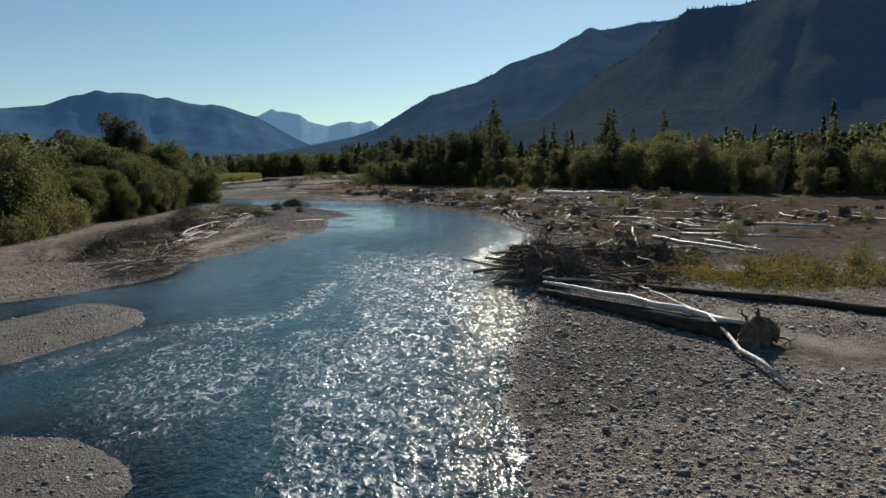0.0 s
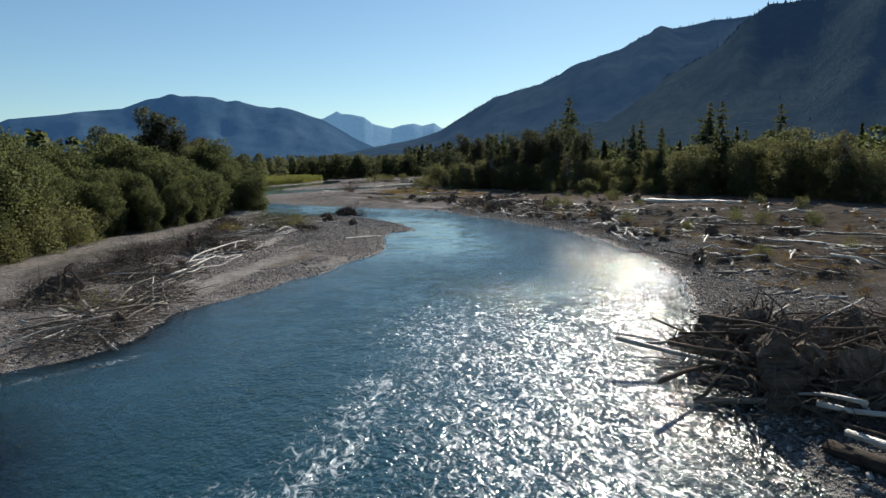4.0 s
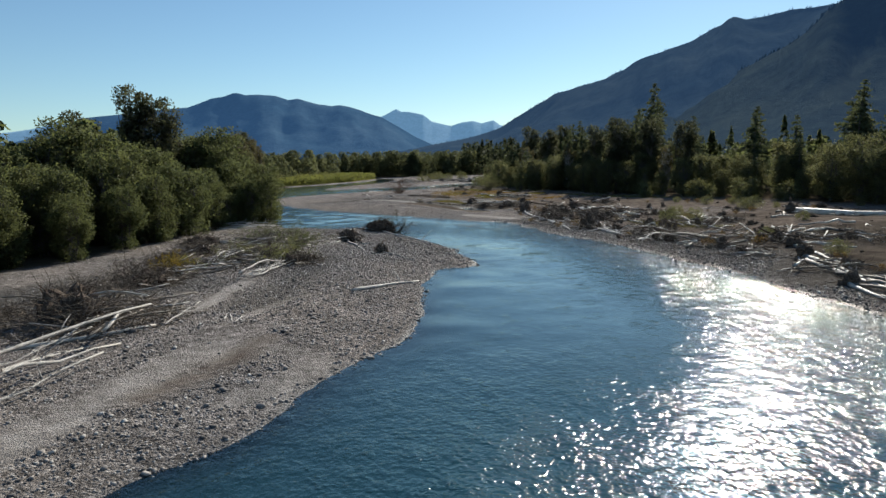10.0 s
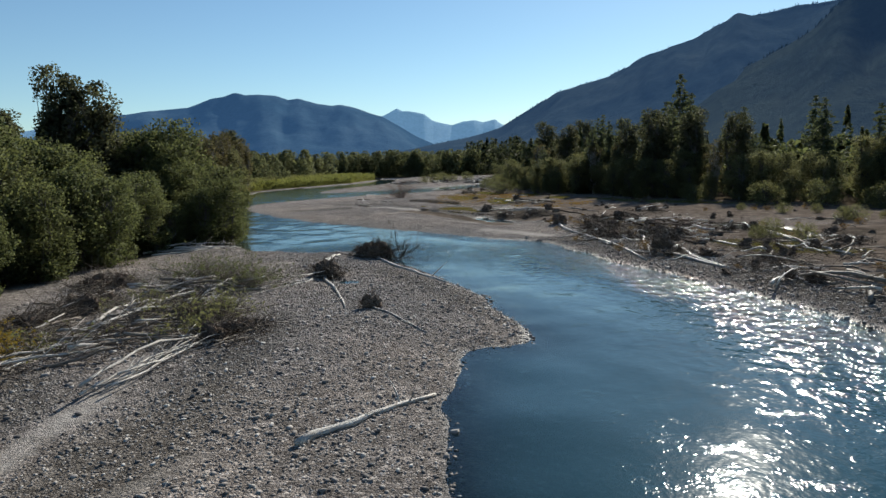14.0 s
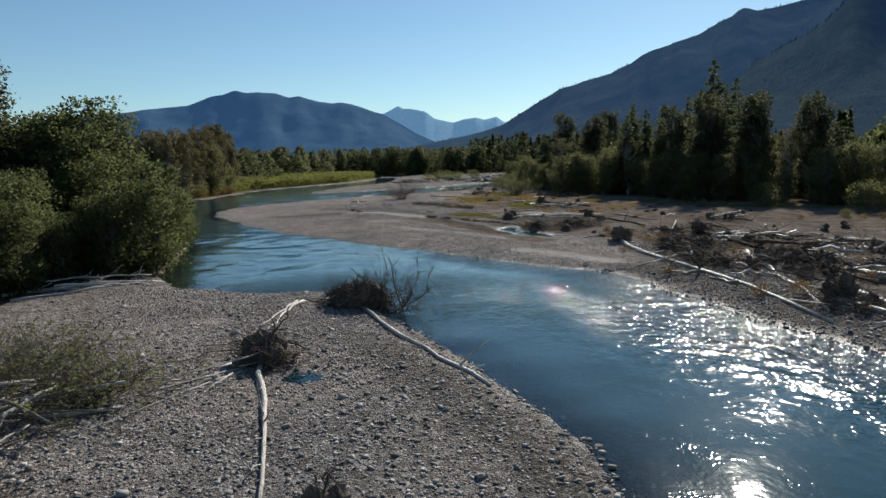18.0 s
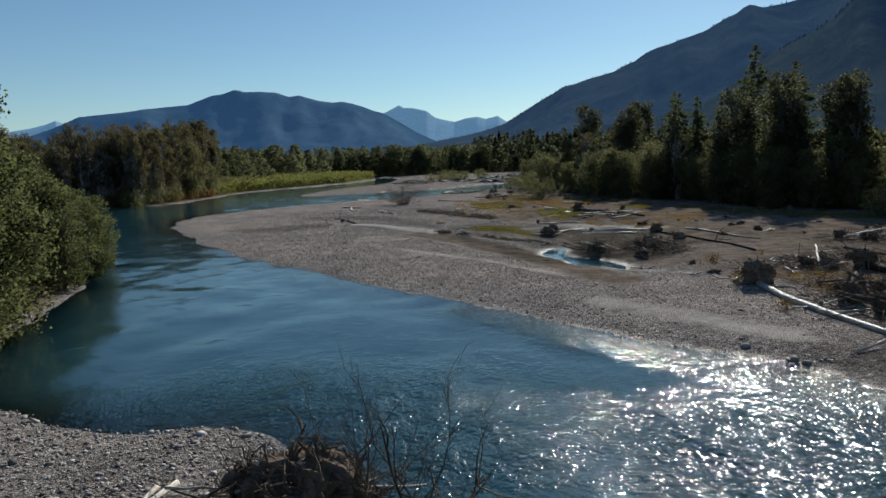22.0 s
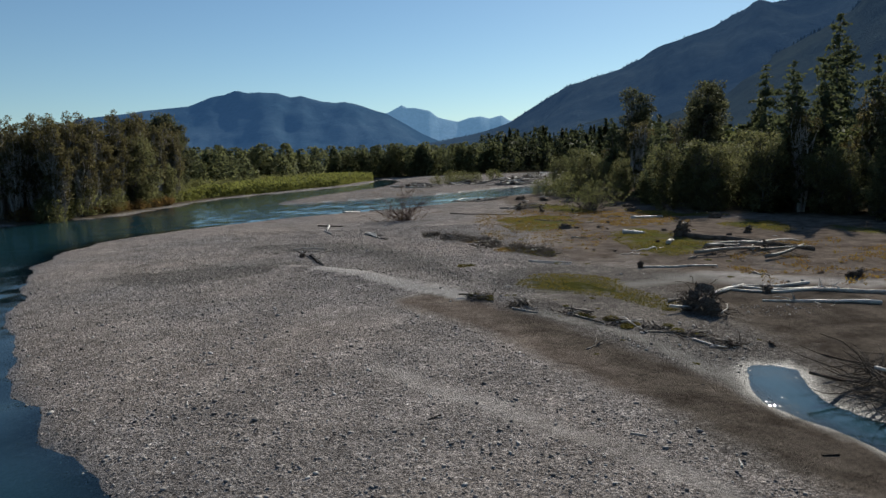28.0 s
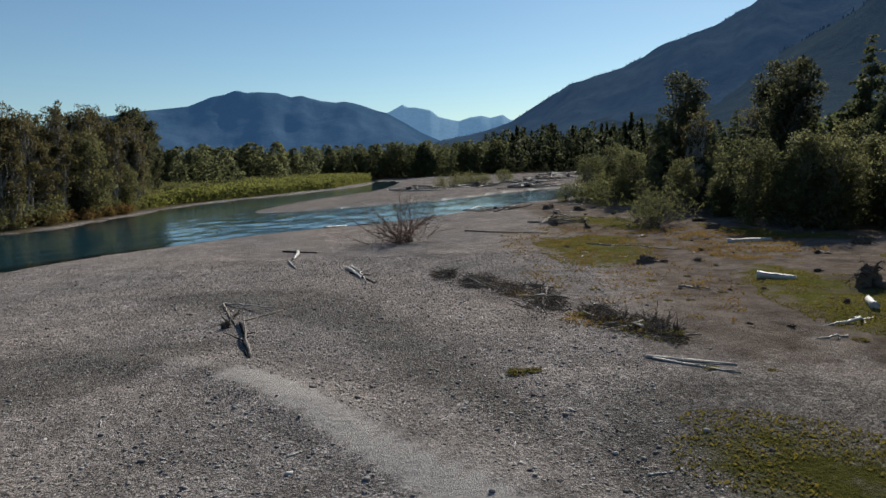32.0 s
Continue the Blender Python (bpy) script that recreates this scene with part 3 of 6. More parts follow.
DARKS = [[(-5, 16), (-6.4, 21), (-9, 24), (-13, 25), (-24, 26), (-26, 12), (-12, 0), (-6, 6)], [(-10, 38), (-11, 44.5), (-15.6, 48), (-19, 43), (-25, 36), (-21, 30), (-14, 32)], [(-11, 96.5), (-11.2, 101), (-10.4, 105), (-10.2, 113.5), (-9.4, 121), (-7.2, 117.5), (-7, 108), (-6.6, 101), (-7.6, 97.6), (-9, 95.2)], [(-21, 112), (-15, 109), (-13, 104), (-18, 100), (-24, 104)],
         [(-24, 230), (-12, 222), (-8, 214), (-2, 206), (-6, 218), (-14, 232)], [(-30, 215), (-20, 220), (-15, 219), (-21, 210)], [(4, 116), (-2, 128), (-6, 138), (-3, 136), (2, 126)], [(-24, 76), (-20, 96), (-22, 110), (-28, 104), (-30, 84)],
         [(-1.5, 203), (-1, 211), (6, 212), (12, 206), (8, 203)], [(-1, 201), (8, 205), (17, 201), (17, 184), (4, 180), (1, 190), (-2, 197)], [(17, 50), (25, 66), (28, 88), (28, 110), (24, 124), (60, 140), (84, 110), (92, 80), (60, 50), (36, 44)]]
MOSSES = [[(-0.3, 207.8), (2, 209.2), (5, 208), (6.4, 203.4), (7.6, 201), (6.6, 198.2), (4.6, 200.5), (1.9, 202.6), (-0.4, 205)], [(10.2, 230), (15, 233.6), (16.5, 225.6), (17.2, 219), (13.9, 215.2), (10.5, 215.2), (9.6, 220.6)],
          [(-0.4, 222), (1.8, 222.8), (3.8, 217.5), (2.8, 215.8), (0.2, 219)], [(2, 254), (10.5, 253), (9, 238.6), (2.6, 236.6)], [(22.8, 236), (27.8, 237), (28.6, 230.8), (25.6, 226.8), (22.8, 230.6)],
          [(23, 47), (28, 44), (31, 33), (24, 36)], [(34, 230), (50, 205), (60, 190), (40, 205), (30, 225)], [(20, 262), (26, 252), (28, 244), (20, 250)],
          [(5, 275), (14, 272), (16, 258), (10, 262)], [(26, 150), (34, 146), (36, 138), (27, 140)]]
BROWNS = [[(0, 260), (12, 262), (11, 233), (6, 218), (2.6, 223), (-1, 233)], [(-5.8, 233.4), (-3.6, 231.6), (-1.8, 228), (1, 221.4), (3.6, 217.2), (3.2, 216), (-0.2, 220), (-4, 229)], [(14, 212), (24, 222), (30, 214), (22, 204), (14, 204)],
          [(12, 256), (20, 258), (22, 240), (14, 236)], [(24, 62), (34, 66), (36, 92), (31, 104), (28, 84)], [(22, 150), (30, 156), (26, 172), (17, 172)], [(22, 44), (27, 50), (34, 42), (31, 35)]]
FOREST_R = curve([(120, 60), (96, 100), (86, 118), (77, 152), (64, 188), (55, 202), (47, 215), (38, 233), (31, 247), (27.5, 259), (24, 276), (21, 300), (20, 318)], 4)
FOREST_L = curve([(-60, 30), (-42, 62), (-36, 80), (-34.5, 92), (-34, 108), (-31, 123), (-28.5, 145), (-27, 160), (-28.5, 176), (-36, 192), (-47, 206)], 4)
# Real sand plus the sunlight painted on the ridge.
set_attr(ground_me, "sand", np.max([a * streak(gx, gy, l, w) for l, w, a in SANDS_AND_SUN], 0))
wob = 9 * fnoise(gx, gy, 26, 17, 4)
flat = np.clip((gx + wob - np.interp(gy, [40, 60, 90, 120, 150, 160, 200, 260], [18, 24, 29, 25, 15, 16, 5, 1])) / 5, 0, 1) * np.clip((gy + wob * 2 - 40) / 24, 0, 1) * (gy < 310)
set_attr(ground_me, "mud", np.maximum(np.max([a * streak(gx, gy, l, w) for l, w, a in MUDS], 0), flat * (0.88 + 0.6 * fnoise(gx, gy, 11, 15, 3))))
shore = np.clip(1.3 - np.abs(-gd - 4) / 4.5, 0, 1) * (gx > 4) * (gy > 20) * (gy < 156)
set_attr(ground_me, "dark", np.maximum(np.max([blob(gx, gy, l, 2.0) for l in DARKS], 0) * 0.8, shore * 0.9))
set_attr(ground_me, "moss", np.max([blob(gx, gy, l, 3.6) for l in MOSSES], 0) * 0.64)
wood = np.maximum(np.clip((gx - np.interp(gy, FOREST_R[:, 1], FOREST_R[:, 0])) / 8 + 0.6, 0, 1) * (gy < 322) + (gy < 60) * 0, np.clip((np.interp(gy, FOREST_L[:, 1], FOREST_L[:, 0]) - gx) / 5 + 0.6, 0, 1) * (gy < 212))
wood = np.maximum(wood, np.clip((-gx - 62) / 6, 0, 1) * (gd < -0.5))
wood = np.maximum(wood, np.clip((gy - 520) / 40, 0, 1))
wood = np.where(gd > -0.4, 0, wood)
set_attr(ground_me, "litter", wood)
set_attr(ground_me, "shingle", np.clip((gy - 157) / 8, 0, 1) * np.clip((320 - gy) / 20, 0, 1))
set_attr(ground_me, "wet", np.max([np.clip(1 + gd / 0.45, 0, 1), 0.85 * blob(gx, gy, SHORE_B, 3.0), 0.6 * blob(gx, gy, SHORE_A, 3.0)], 0))
mesh_thing("ground", ground_me, GROUND, "grey river gravel bars with sand streaks, painted sun on a ridge, and moss", "ground", kind="structure")

wx, wy, wq = sheet(axis(-46, 30, 0.6, -135, 135), axis(-6, 292, 0.6, -62, 590))
wd = river_depth(wx, wy)
keep = (wd[wq] > -1.6).any(1)
used = np.unique(wq[keep])
remap = np.zeros(len(wx), int)
remap[used] = np.arange(len(used))
wx, wy, wd = wx[used], wy[used], wd[used]
RAPIDS = [([(-12.8, 32), (-11.4, 32.9), (-9.6, 36), (-8.2, 37.8), (-5.1, 37), (-3, 38), (-1.3, 42.1), (0.6, 49.8)], 2.6, 0.98), ([(-16.6, 50.6), (-13.4, 52.6), (-11, 55)], 1.0, 0.9), ([(-5.8, 23), (-4.9, 26.2), (-3.6, 29), (-1.5, 30)], 3.2, 0.95), ([(-7.6, 36.9), (-5.6, 38.8), (-2, 38.7)], 3.0, 0.95)]
riffle = 1.05 * np.clip(1.15 - np.hypot((wx + 6.0) / 6.5, (wy - 29) / 15) ** 2, 0, 1)
riffle = np.maximum(riffle, 1.1 * np.clip((92 - wy) / 24, 0, 1) * np.clip((wx + 12) / 15, 0.15, 1) * np.clip((20 - wx) / 10, 0.75, 1))
riffle = np.maximum(riffle, 1.6 * np.exp(-(to_line(wx, wy, np.array([(-8, 150.6), (-3, 149.5), (6, 146), (12, 138)])) / 5.5) ** 2))
riffle = np.maximum(riffle, 1.2 * np.exp(-(to_line(wx, wy, np.array([(12.6, 143), (10.6, 150), (9, 154.4), (6.6, 156.2), (3.2, 160.2), (-1, 166)])) / 1.7) ** 2))
riffle = np.maximum(riffle, np.interp(wy, [78, 92, 104, 116], [1.15, 0.92, 1.1, 1.15]) * np.exp(-(to_line(wx, wy, np.array([(7, 30), (11, 48), (19, 72), (21.4, 92), (20.6, 108), (17.4, 124), (13.4, 138), (10, 149)])) / np.interp(wy, [60, 84, 104, 124], [5.0, 8.0, 6.4, 4.4])) ** 2))
riffle = np.maximum(riffle, 1.5 * np.exp(-(to_line(wx, wy, np.array([(3, 12), (5, 24), (8, 34), (11.5, 46), (17, 60), (20, 70)])) / 3.2) ** 2))
riffle = np.maximum(riffle, 1.2 * np.clip((42 - wy) / 8, 0, 1) * np.clip((wx + 6) / 5, 0, 1))
ease = np.clip(riffle / 0.9, 0, 1)
still = np.interp(wy, [60, 90, 150, 166], [0.3, 0.78, 0.80, 0.80])
riffle = riffle - still * (1 - ease * ease * (3 - 2 * ease))
for pool in POOLS:
    riffle = np.where(depth_in(wx, wy, curve(pool, 4, True)) > -2, -0.85, riffle)
water_me = make_mesh("water", np.stack([wx, wy, LEVEL + riffle * 0.13 * fnoise(wx, wy * 0.7, 2.6, 31, 3)], 1), remap[wq[keep]], True)
soak = np.where((wx > 3) & (wy > 155) & (wy < 195) | (wy < 134) & (wy > 131) & (wx < -5.5) & (wx > -8.5), 0.4, 2.8)
set_attr(water_me, "depth", np.clip(np.where(wd > 0, 1 - np.exp(-wd / soak), 0), 0, 1))
set_attr(water_me, "riffle", riffle)
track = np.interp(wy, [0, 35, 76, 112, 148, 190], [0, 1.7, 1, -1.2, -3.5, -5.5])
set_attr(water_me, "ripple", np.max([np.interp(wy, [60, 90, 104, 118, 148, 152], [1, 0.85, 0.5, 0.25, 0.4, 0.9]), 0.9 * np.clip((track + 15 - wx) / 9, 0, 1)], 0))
rapid = np.max([a * streak(wx, wy, l, w) for l, w, a in RAPIDS], 0)
set_attr(water_me, "whitewater", np.maximum(np.clip(riffle, 0, 1.1) * np.interp(wy, [58, 82], [0.85, 0.3]), rapid))
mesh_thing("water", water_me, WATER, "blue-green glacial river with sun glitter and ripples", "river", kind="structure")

# ---- mountains ----


def range_mesh(name, az, crest, dist, foot, rough, seed, steps=46, back=0.35):
    """A mountain range seen from the valley: crest given by bearing and height angle."""
    a = np.radians(np.linspace(az[0], az[1], 260))
    top = np.interp(np.degrees(a), [c[0] for c in crest], [c[1] for c in crest])
    rc = np.interp(np.degrees(a), [c[0] for c in dist], [c[1] for c in dist])
    u = np.linspace(0, 1 + back, steps)
    aa, uu = np.meshgrid(a, u)
    rr = foot + (rc[None] - foot) * uu
    H = (rc * np.tan(np.radians(top)))[None]
    rise = np.where(uu < 1, uu ** 1.25, 1 - (uu - 1) * 1.1)
    x, y = rr * np.sin(aa), 95 + rr * np.cos(aa)
    gully = fnoise(aa * 2600, rr * 0.22, 260, seed, 4)
    mid = np.clip(uu, 0, 1) * (1 - np.clip(uu, 0, 1)) * 4
    z = H * rise * (1 + rough * gully * mid) + rough * 0.085 * H * fnoise(aa * 2600, rr, 150, seed + 9, 4) * np.clip(uu * 3, 0, 1)
    z = np.where(uu <= 0, -6, z + 4)
    nx = len(a)
    k = (np.arange(steps - 1)[:, None] * nx + np.arange(nx - 1)[None]).ravel()
    return make_mesh(name, np.stack([x, y, z], -1).reshape(-1, 3), np.stack([k, k + 1, k + nx + 1, k + nx], 1), True), (x, y, z)


FAR_CREST = [(-60, 3.5), (-48, 4.2), (-40, 3.6), (-34, 2.2), (-31.5, 2.4), (-29.3, 3.2), (-27.4, 4.1), (-22.8, 4.65), (-20, 4.85), (-18.2, 5.55), (-17.2, 5.72), (-16.4, 6.0), (-15.6, 5.84), (-14.7, 6.04), (-13.4, 5.95), (-12.3, 5.62), (-11.5, 5.76), (-10.2, 5.42), (-8.9, 5.16), (-8.2, 5.24), (-7, 4.9), (-4.7, 4.1), (-2, 2.4), (0, 1.4), (4, 0.8)]
MID_CREST = [(-14, 2.0), (-8, 3.4), (-4.7, 4.25), (-3.6, 4.78), (-3.2, 4.55), (-2.6, 4.52), (-1.4, 4.25), (-0.7, 3.7), (0.9, 3.3), (1.8, 3.58), (2.7, 3.65), (3.4, 3.45), (4.4, 3.65), (5, 3.2), (8, 2.6), (14, 2)]
RIGHT_CREST = [(-8, 0.6), (-3, 1.3), (1.7, 2.1), (4.9, 2.95), (7, 4.2), (9.6, 5.8), (11.5, 6.15), (13.4, 6.5), (16.6, 8.0), (19.2, 8.75), (22.8, 10.35), (25, 10.5), (28.7, 10.7), (31.3, 10.85), (32.2, 10.7), (35, 11), (42, 12), (55, 12.5), (75, 11), (95, 8)]
SPUR_CREST = [(2, 1.1), (6, 2.3), (10.5, 3.1), (14.6, 4.0), (18, 4.6), (21, 5.6), (24, 6.9), (26.6, 8.0), (28.2, 9.1), (29.7, 10.5), (31.5, 11.55), (33, 11.7), (38, 12.0), (42, 12.2), (47, 10.8), (55, 11), (70, 10), (95, 7)]
far_me, _ = range_mesh("far", (-60, 4), FAR_CREST, [(-60, 3900), (4, 4100)], 3000, 0.55, 3, 80)
mid_me, _ = range_mesh("mid", (-14, 14), MID_CREST, [(-14, 4500), (14, 4500)], 3900, 0.4, 5)
right_me, rv = range_mesh("right", (-8, 95), RIGHT_CREST, [(-8, 3300), (10, 2700), (35, 1900), (95, 1500)], 900, 0.55, 8, 96)
spur_me, sv = range_mesh("spur", (2, 95), SPUR_CREST, [(2, 2300), (12, 1900), (30, 1350), (95, 900)], 600, 0.5, 14, 90, 0.25)
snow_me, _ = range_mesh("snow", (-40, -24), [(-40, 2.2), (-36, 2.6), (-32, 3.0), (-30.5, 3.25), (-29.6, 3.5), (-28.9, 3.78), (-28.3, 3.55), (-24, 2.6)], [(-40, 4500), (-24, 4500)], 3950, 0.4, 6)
# Haze is painted into these blue base colours and their emission.
HAZY = mountain_material("rock peaks with painted haze", (0.16, 0.23, 0.30), (0.22, 0.29, 0.36), (0.085, 0.165, 0.26))
mesh_thing("backdrop_far_peak", snow_me, HAZY, "distant peak with a little snow, haze painted in as pale blue", "mountain", kind="structure")
mesh_thing("backdrop_far_range", mid_me, HAZY, "jagged peaks far up the valley, haze painted in as pale blue", "mountain", kind="structure")
mesh_thing("backdrop_mountain_range", far_me, mountain_material("wooded range with painted haze", (0.030, 0.058, 0.082), (0.060, 0.092, 0.118), (0.020, 0.050, 0.110)), "wooded mountain range with blue haze painted in", "mountain", kind="structure")
# Both slopes carry painted haze too, less of it on the nearer spur.
WOODED = mountain_material("wooded slope with painted haze", (0.020, 0.034, 0.044), (0.050, 0.066, 0.068), (0.014, 0.031, 0.068))
NEARWOOD = mountain_material("wooded spur with painted haze", (0.019, 0.031, 0.034), (0.050, 0.062, 0.051), (0.008, 0.018, 0.042))
mesh_thing("backdrop_mountain_side", right_me, WOODED, "dark blue-green forested mountainside with haze painted in", "mountain", kind="structure")
mesh_thing("backdrop_mountain_spur", spur_me, NEARWOOD, "dark forested spur of the mountain with thin haze painted in", "mountain", kind="structure")


def slope_firs(v, count, seed, crest_share):
    r = np.random.default_rng(seed)
    x, y, z = v
    rows, cols = x.shape
    crest = int(np.argmax(z[:, cols // 2]))
    i = np.where(r.random(count) < crest_share, crest - r.integers(0, 2, count), r.integers(int(rows * 0.12), crest + 1, count))
    j = r.integers(0, cols - 1, count)
    w = r.random(count)
    base = np.stack([x[i, j] * (1 - w) + x[i, j + 1] * w, y[i, j] * (1 - w) + y[i, j + 1] * w, z[i, j] * (1 - w) + z[i, j + 1] * w - 3], 1)
    h, a = np.where(i >= crest - 1, r.uniform(4, 11, count), r.uniform(4, 9, count)), r.uniform(0, 6.28, count)
    rad = h * 0.19
    ring = [base + np.stack([np.cos(a + k * 1.5708) * rad, np.sin(a + k * 1.5708) * rad, h * 0.1], 1) for k in range(4)]
    tip = base + np.stack([h * 0, h * 0, h], 1)
    verts = np.stack(ring + [tip], 1).reshape(-1, 3)
    n = np.arange(count)[:, None] * 5
    return verts, np.concatenate([n + np.array([[k, (k + 1) % 4, 4]]) for k in range(4)])


# The conifers take the same haze-painted colours.
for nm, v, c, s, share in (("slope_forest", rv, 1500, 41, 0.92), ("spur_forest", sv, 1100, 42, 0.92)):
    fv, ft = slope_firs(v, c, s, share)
    mesh_thing(nm, make_mesh(nm, fv, np.zeros((0, 4)), False, ft), WOODED if nm == "slope_forest" else NEARWOOD, "distant dark conifers covering the mountainside, haze painted in", "forest", kind="stuff")

# ---- trees ----


def arc(p, q, sag, r, steps=5, wob=0.0):
    """Points from p to q with a sideways bend."""
    p, q = np.asarray(p, float), np.asarray(q, float)
    u = np.linspace(0, 1, steps)[:, None]
    bend = r.normal(size=3) * np.linalg.norm(q - p) * sag
    return p + (q - p) * u + bend * (4 * u * (1 - u)) + r.normal(size=(steps, 3)) * wob * np.linalg.norm(q - p) * (u > 0) * (u < 1)


def arcs(p, q, sag, r, steps=4):
    """Bent lines from each p to each q, as (lines, steps, 3)."""
    p, q = np.asarray(p, float), np.asarray(q, float)
    u = np.linspace(0, 1, steps)[None, :, None]
    bend = r.normal(size=p.shape) * np.linalg.norm(q - p, axis=1)[:, None] * sag
    return p[:, None] + (q - p)[:, None] * u + bend[:, None] * (4 * u * (1 - u))


def broadleaf(seed, h, rad, n, size, low=0.05, stems=3, lobes=26, top=0.95, lobe=1.0):
    """Trunk and crown meshes of a leafy tree with a lumpy crown."""
    r = np.random.default_rng(seed)
    trunk, crown = Heap(), Heap()
    u = np.sort(r.uniform(low, 1, lobes))
    prof = np.sin(np.pi * np.clip(0.14 + 0.72 * (u - low) / (1.001 - low), 0, 1)) ** 0.7
    ang, dist = r.uniform(0, 6.283, lobes), rad * prof * np.sqrt(r.uniform(0.1, 1, lobes))
    cen = np.stack([np.cos(ang) * dist, np.sin(ang) * dist, u * h * top], 1)
    lr = lobe * rad * r.uniform(0.24, 0.44, lobes) * (0.65 + 0.5 * prof)
    for s in range(stems):
        base = np.array([r.normal() * 0.12 * stems * 0.5, r.normal() * 0.12 * stems * 0.5, -0.3])
        tip = cen[-1 - s] * (0.9, 0.9, 0.96)
        pts = arc(base, tip, 0.04, r, 7, 0.01)
        trunk.tube(pts, np.linspace(0.013 * h, 0.003 * h, 7), 7, 0.08, r)
        c = cen[s::stems]
        k = np.clip((6 * (c[:, 2] * 0.75 + 0.3) / (tip[2] + 0.3)).astype(int), 1, 5)
        trunk.tubes(arcs(pts[k], c, 0.08, r), np.broadcast_to(np.linspace(0.005 * h, 0.0012 * h, 4), (len(c), 4)), 5, r)
    which = r.choice(lobes, n, p=lr ** 2 / (lr ** 2).sum())
    d = r.normal(size=(n, 3))
    d /= np.linalg.norm(d, axis=1)[:, None]
    rr = lr[which] * (r.uniform(0.35, 1.15, n) ** 0.6 + 0.55 * r.random(n) ** 5)
    pts = cen[which] + d * rr[:, None] * (1, 1, 0.85)
    pts[:, 2] = np.maximum(pts[:, 2], 0.15)
    crown.leaves(pts, size, r)
    nor = d * 0.5 + r.normal(size=(n, 3)) * 0.5 + (0, 0, 0.55)
    return trunk.mesh("trunk"), crown.mesh("crown", True, nor / np.linalg.norm(nor, axis=1)[:, None])


def conifer(seed, h, whorls, thin=1.0, bare=0.08):
    r = np.random.default_rng(seed)
    trunk, crown = Heap(), Heap()
    trunk.tube([(0, 0, -0.4), (0.02 * h * 0.2, 0, h * 0.35), (0, 0.01 * h * 0.3, h * 0.7), (0, 0, h)], [h * 0.013, h * 0.010, h * 0.006, h * 0.001], 8, 0.05, r)
    pts, sizes = [], []
    for k in range(whorls):
        u = bare + (1 - bare) * (k + r.uniform(0, 0.7)) / whorls
        reach = h * 0.25 * thin * (1 - u) ** 0.72 * r.uniform(0.55, 1.2) + 0.35
        for j in range(int(4 + 5 * (1 - u))):
            a = r.uniform(0, 6.283)
            ln = reach * r.uniform(0.6, 1.15)
            out = np.array([math.cos(a), math.sin(a), 0])
            tip = np.array([0, 0, u * h]) + out * ln + np.array([0, 0, ln * r.uniform(-0.45, 0.05)])
            if k % 3 == 0 and j < 3:
                trunk.tube([(0, 0, u * h), tuple(tip)], [0.03 + 0.0015 * h, 0.01], 4, 0, r)
            m = max(4, int(ln * 4.6))
            w = np.linspace(0.18, 1.0, m)[:, None]
            p = np.array([0, 0, u * h]) * (1 - w) + tip * w + r.normal(size=(m, 3)) * 0.12 * (0.4 + ln * 0.25)
            pts.append(p)
            sizes.append(np.full(m, 0.30 + 0.09 * ln * (1 - w[:, 0] * 0.5)))
    crown.leaves(np.concatenate(pts), np.concatenate(sizes), r, 2.0, 0.35)
    return trunk.mesh("trunk"), crown.mesh("crown", False)


def tree_kind(name, label, meshes, leaf, bark, category="tree", group=""):
    """A first tree of a kind, out of which copies are made."""
    ob = thing(name, Matrix(), label, category, group)
    part("trunk", meshes[0], bark, ob)
    part("crown", meshes[1], leaf, ob)
    return ob


class Grove:
    """Plants copies of a kind; the first planting uses the first tree itself."""

    def __init__(self, *kinds):
        self.kinds, self.fresh = kinds, set(kinds)

    def plant(self, k, x, y, size, r, z=None, squash=1.0):
        ob = self.kinds[k % len(self.kinds)]
        z = float(gz_at(x, y)) if z is None else z
        s = size
        m = Matrix.LocRotScale((x, y, z - 0.05), Euler((r.normal() * 0.03, r.normal() * 0.03, r.uniform(0, 6.283))), (s * r.uniform(0.88, 1.12), s * r.uniform(0.88, 1.12), s * squash))
        if ob in self.fresh:
            self.fresh.discard(ob)
            ob.matrix_basis = m
            return ob
        made = copy_thing(ob, m)
        made.matrix_basis = m
        return made


ALDERS = Grove(*[tree_kind("alder_tree", "leafy green riverside alder with foliage to the ground", broadleaf(100 + k, 10, 3.1, 12500, 0.145, 0.03, 3, 96, 0.95, 0.78), ALDER, BARK, "tree", "riverside trees") for k in range(4)])
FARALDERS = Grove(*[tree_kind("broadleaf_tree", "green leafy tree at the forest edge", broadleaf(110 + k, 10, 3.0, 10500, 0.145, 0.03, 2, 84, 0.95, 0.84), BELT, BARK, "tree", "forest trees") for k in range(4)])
STEMMED = Grove(*[tree_kind("alder_tree", "slender alder with bare pale stems and thin crown", broadleaf(120 + k, 14, 2.2, 5000, 0.15, 0.28, 5, 96, 0.97, 0.64), THINLEAF, PALEBARK, "tree", "riverside trees") for k in range(3)])
COTTONS = Grove(*[tree_kind("cottonwood_tree", "tall cottonwood with dark open crown", broadleaf(146 + k, 20, 3.1, 11000, 0.24, 0.2, 2, 84, 0.97, 0.95), COTTON, BARK, "tree", "riverside trees") for k in range(2)])
FIRS = Grove(*[tree_kind("fir_tree", "dark green tall fir with drooping branches", conifer(160 + k, 24, 36, (0.95, 1.1, 1.25)[k], (0.1, 0.16, 0.06)[k]), NEEDLE, BARK, "tree", "forest conifers") for k in range(3)])
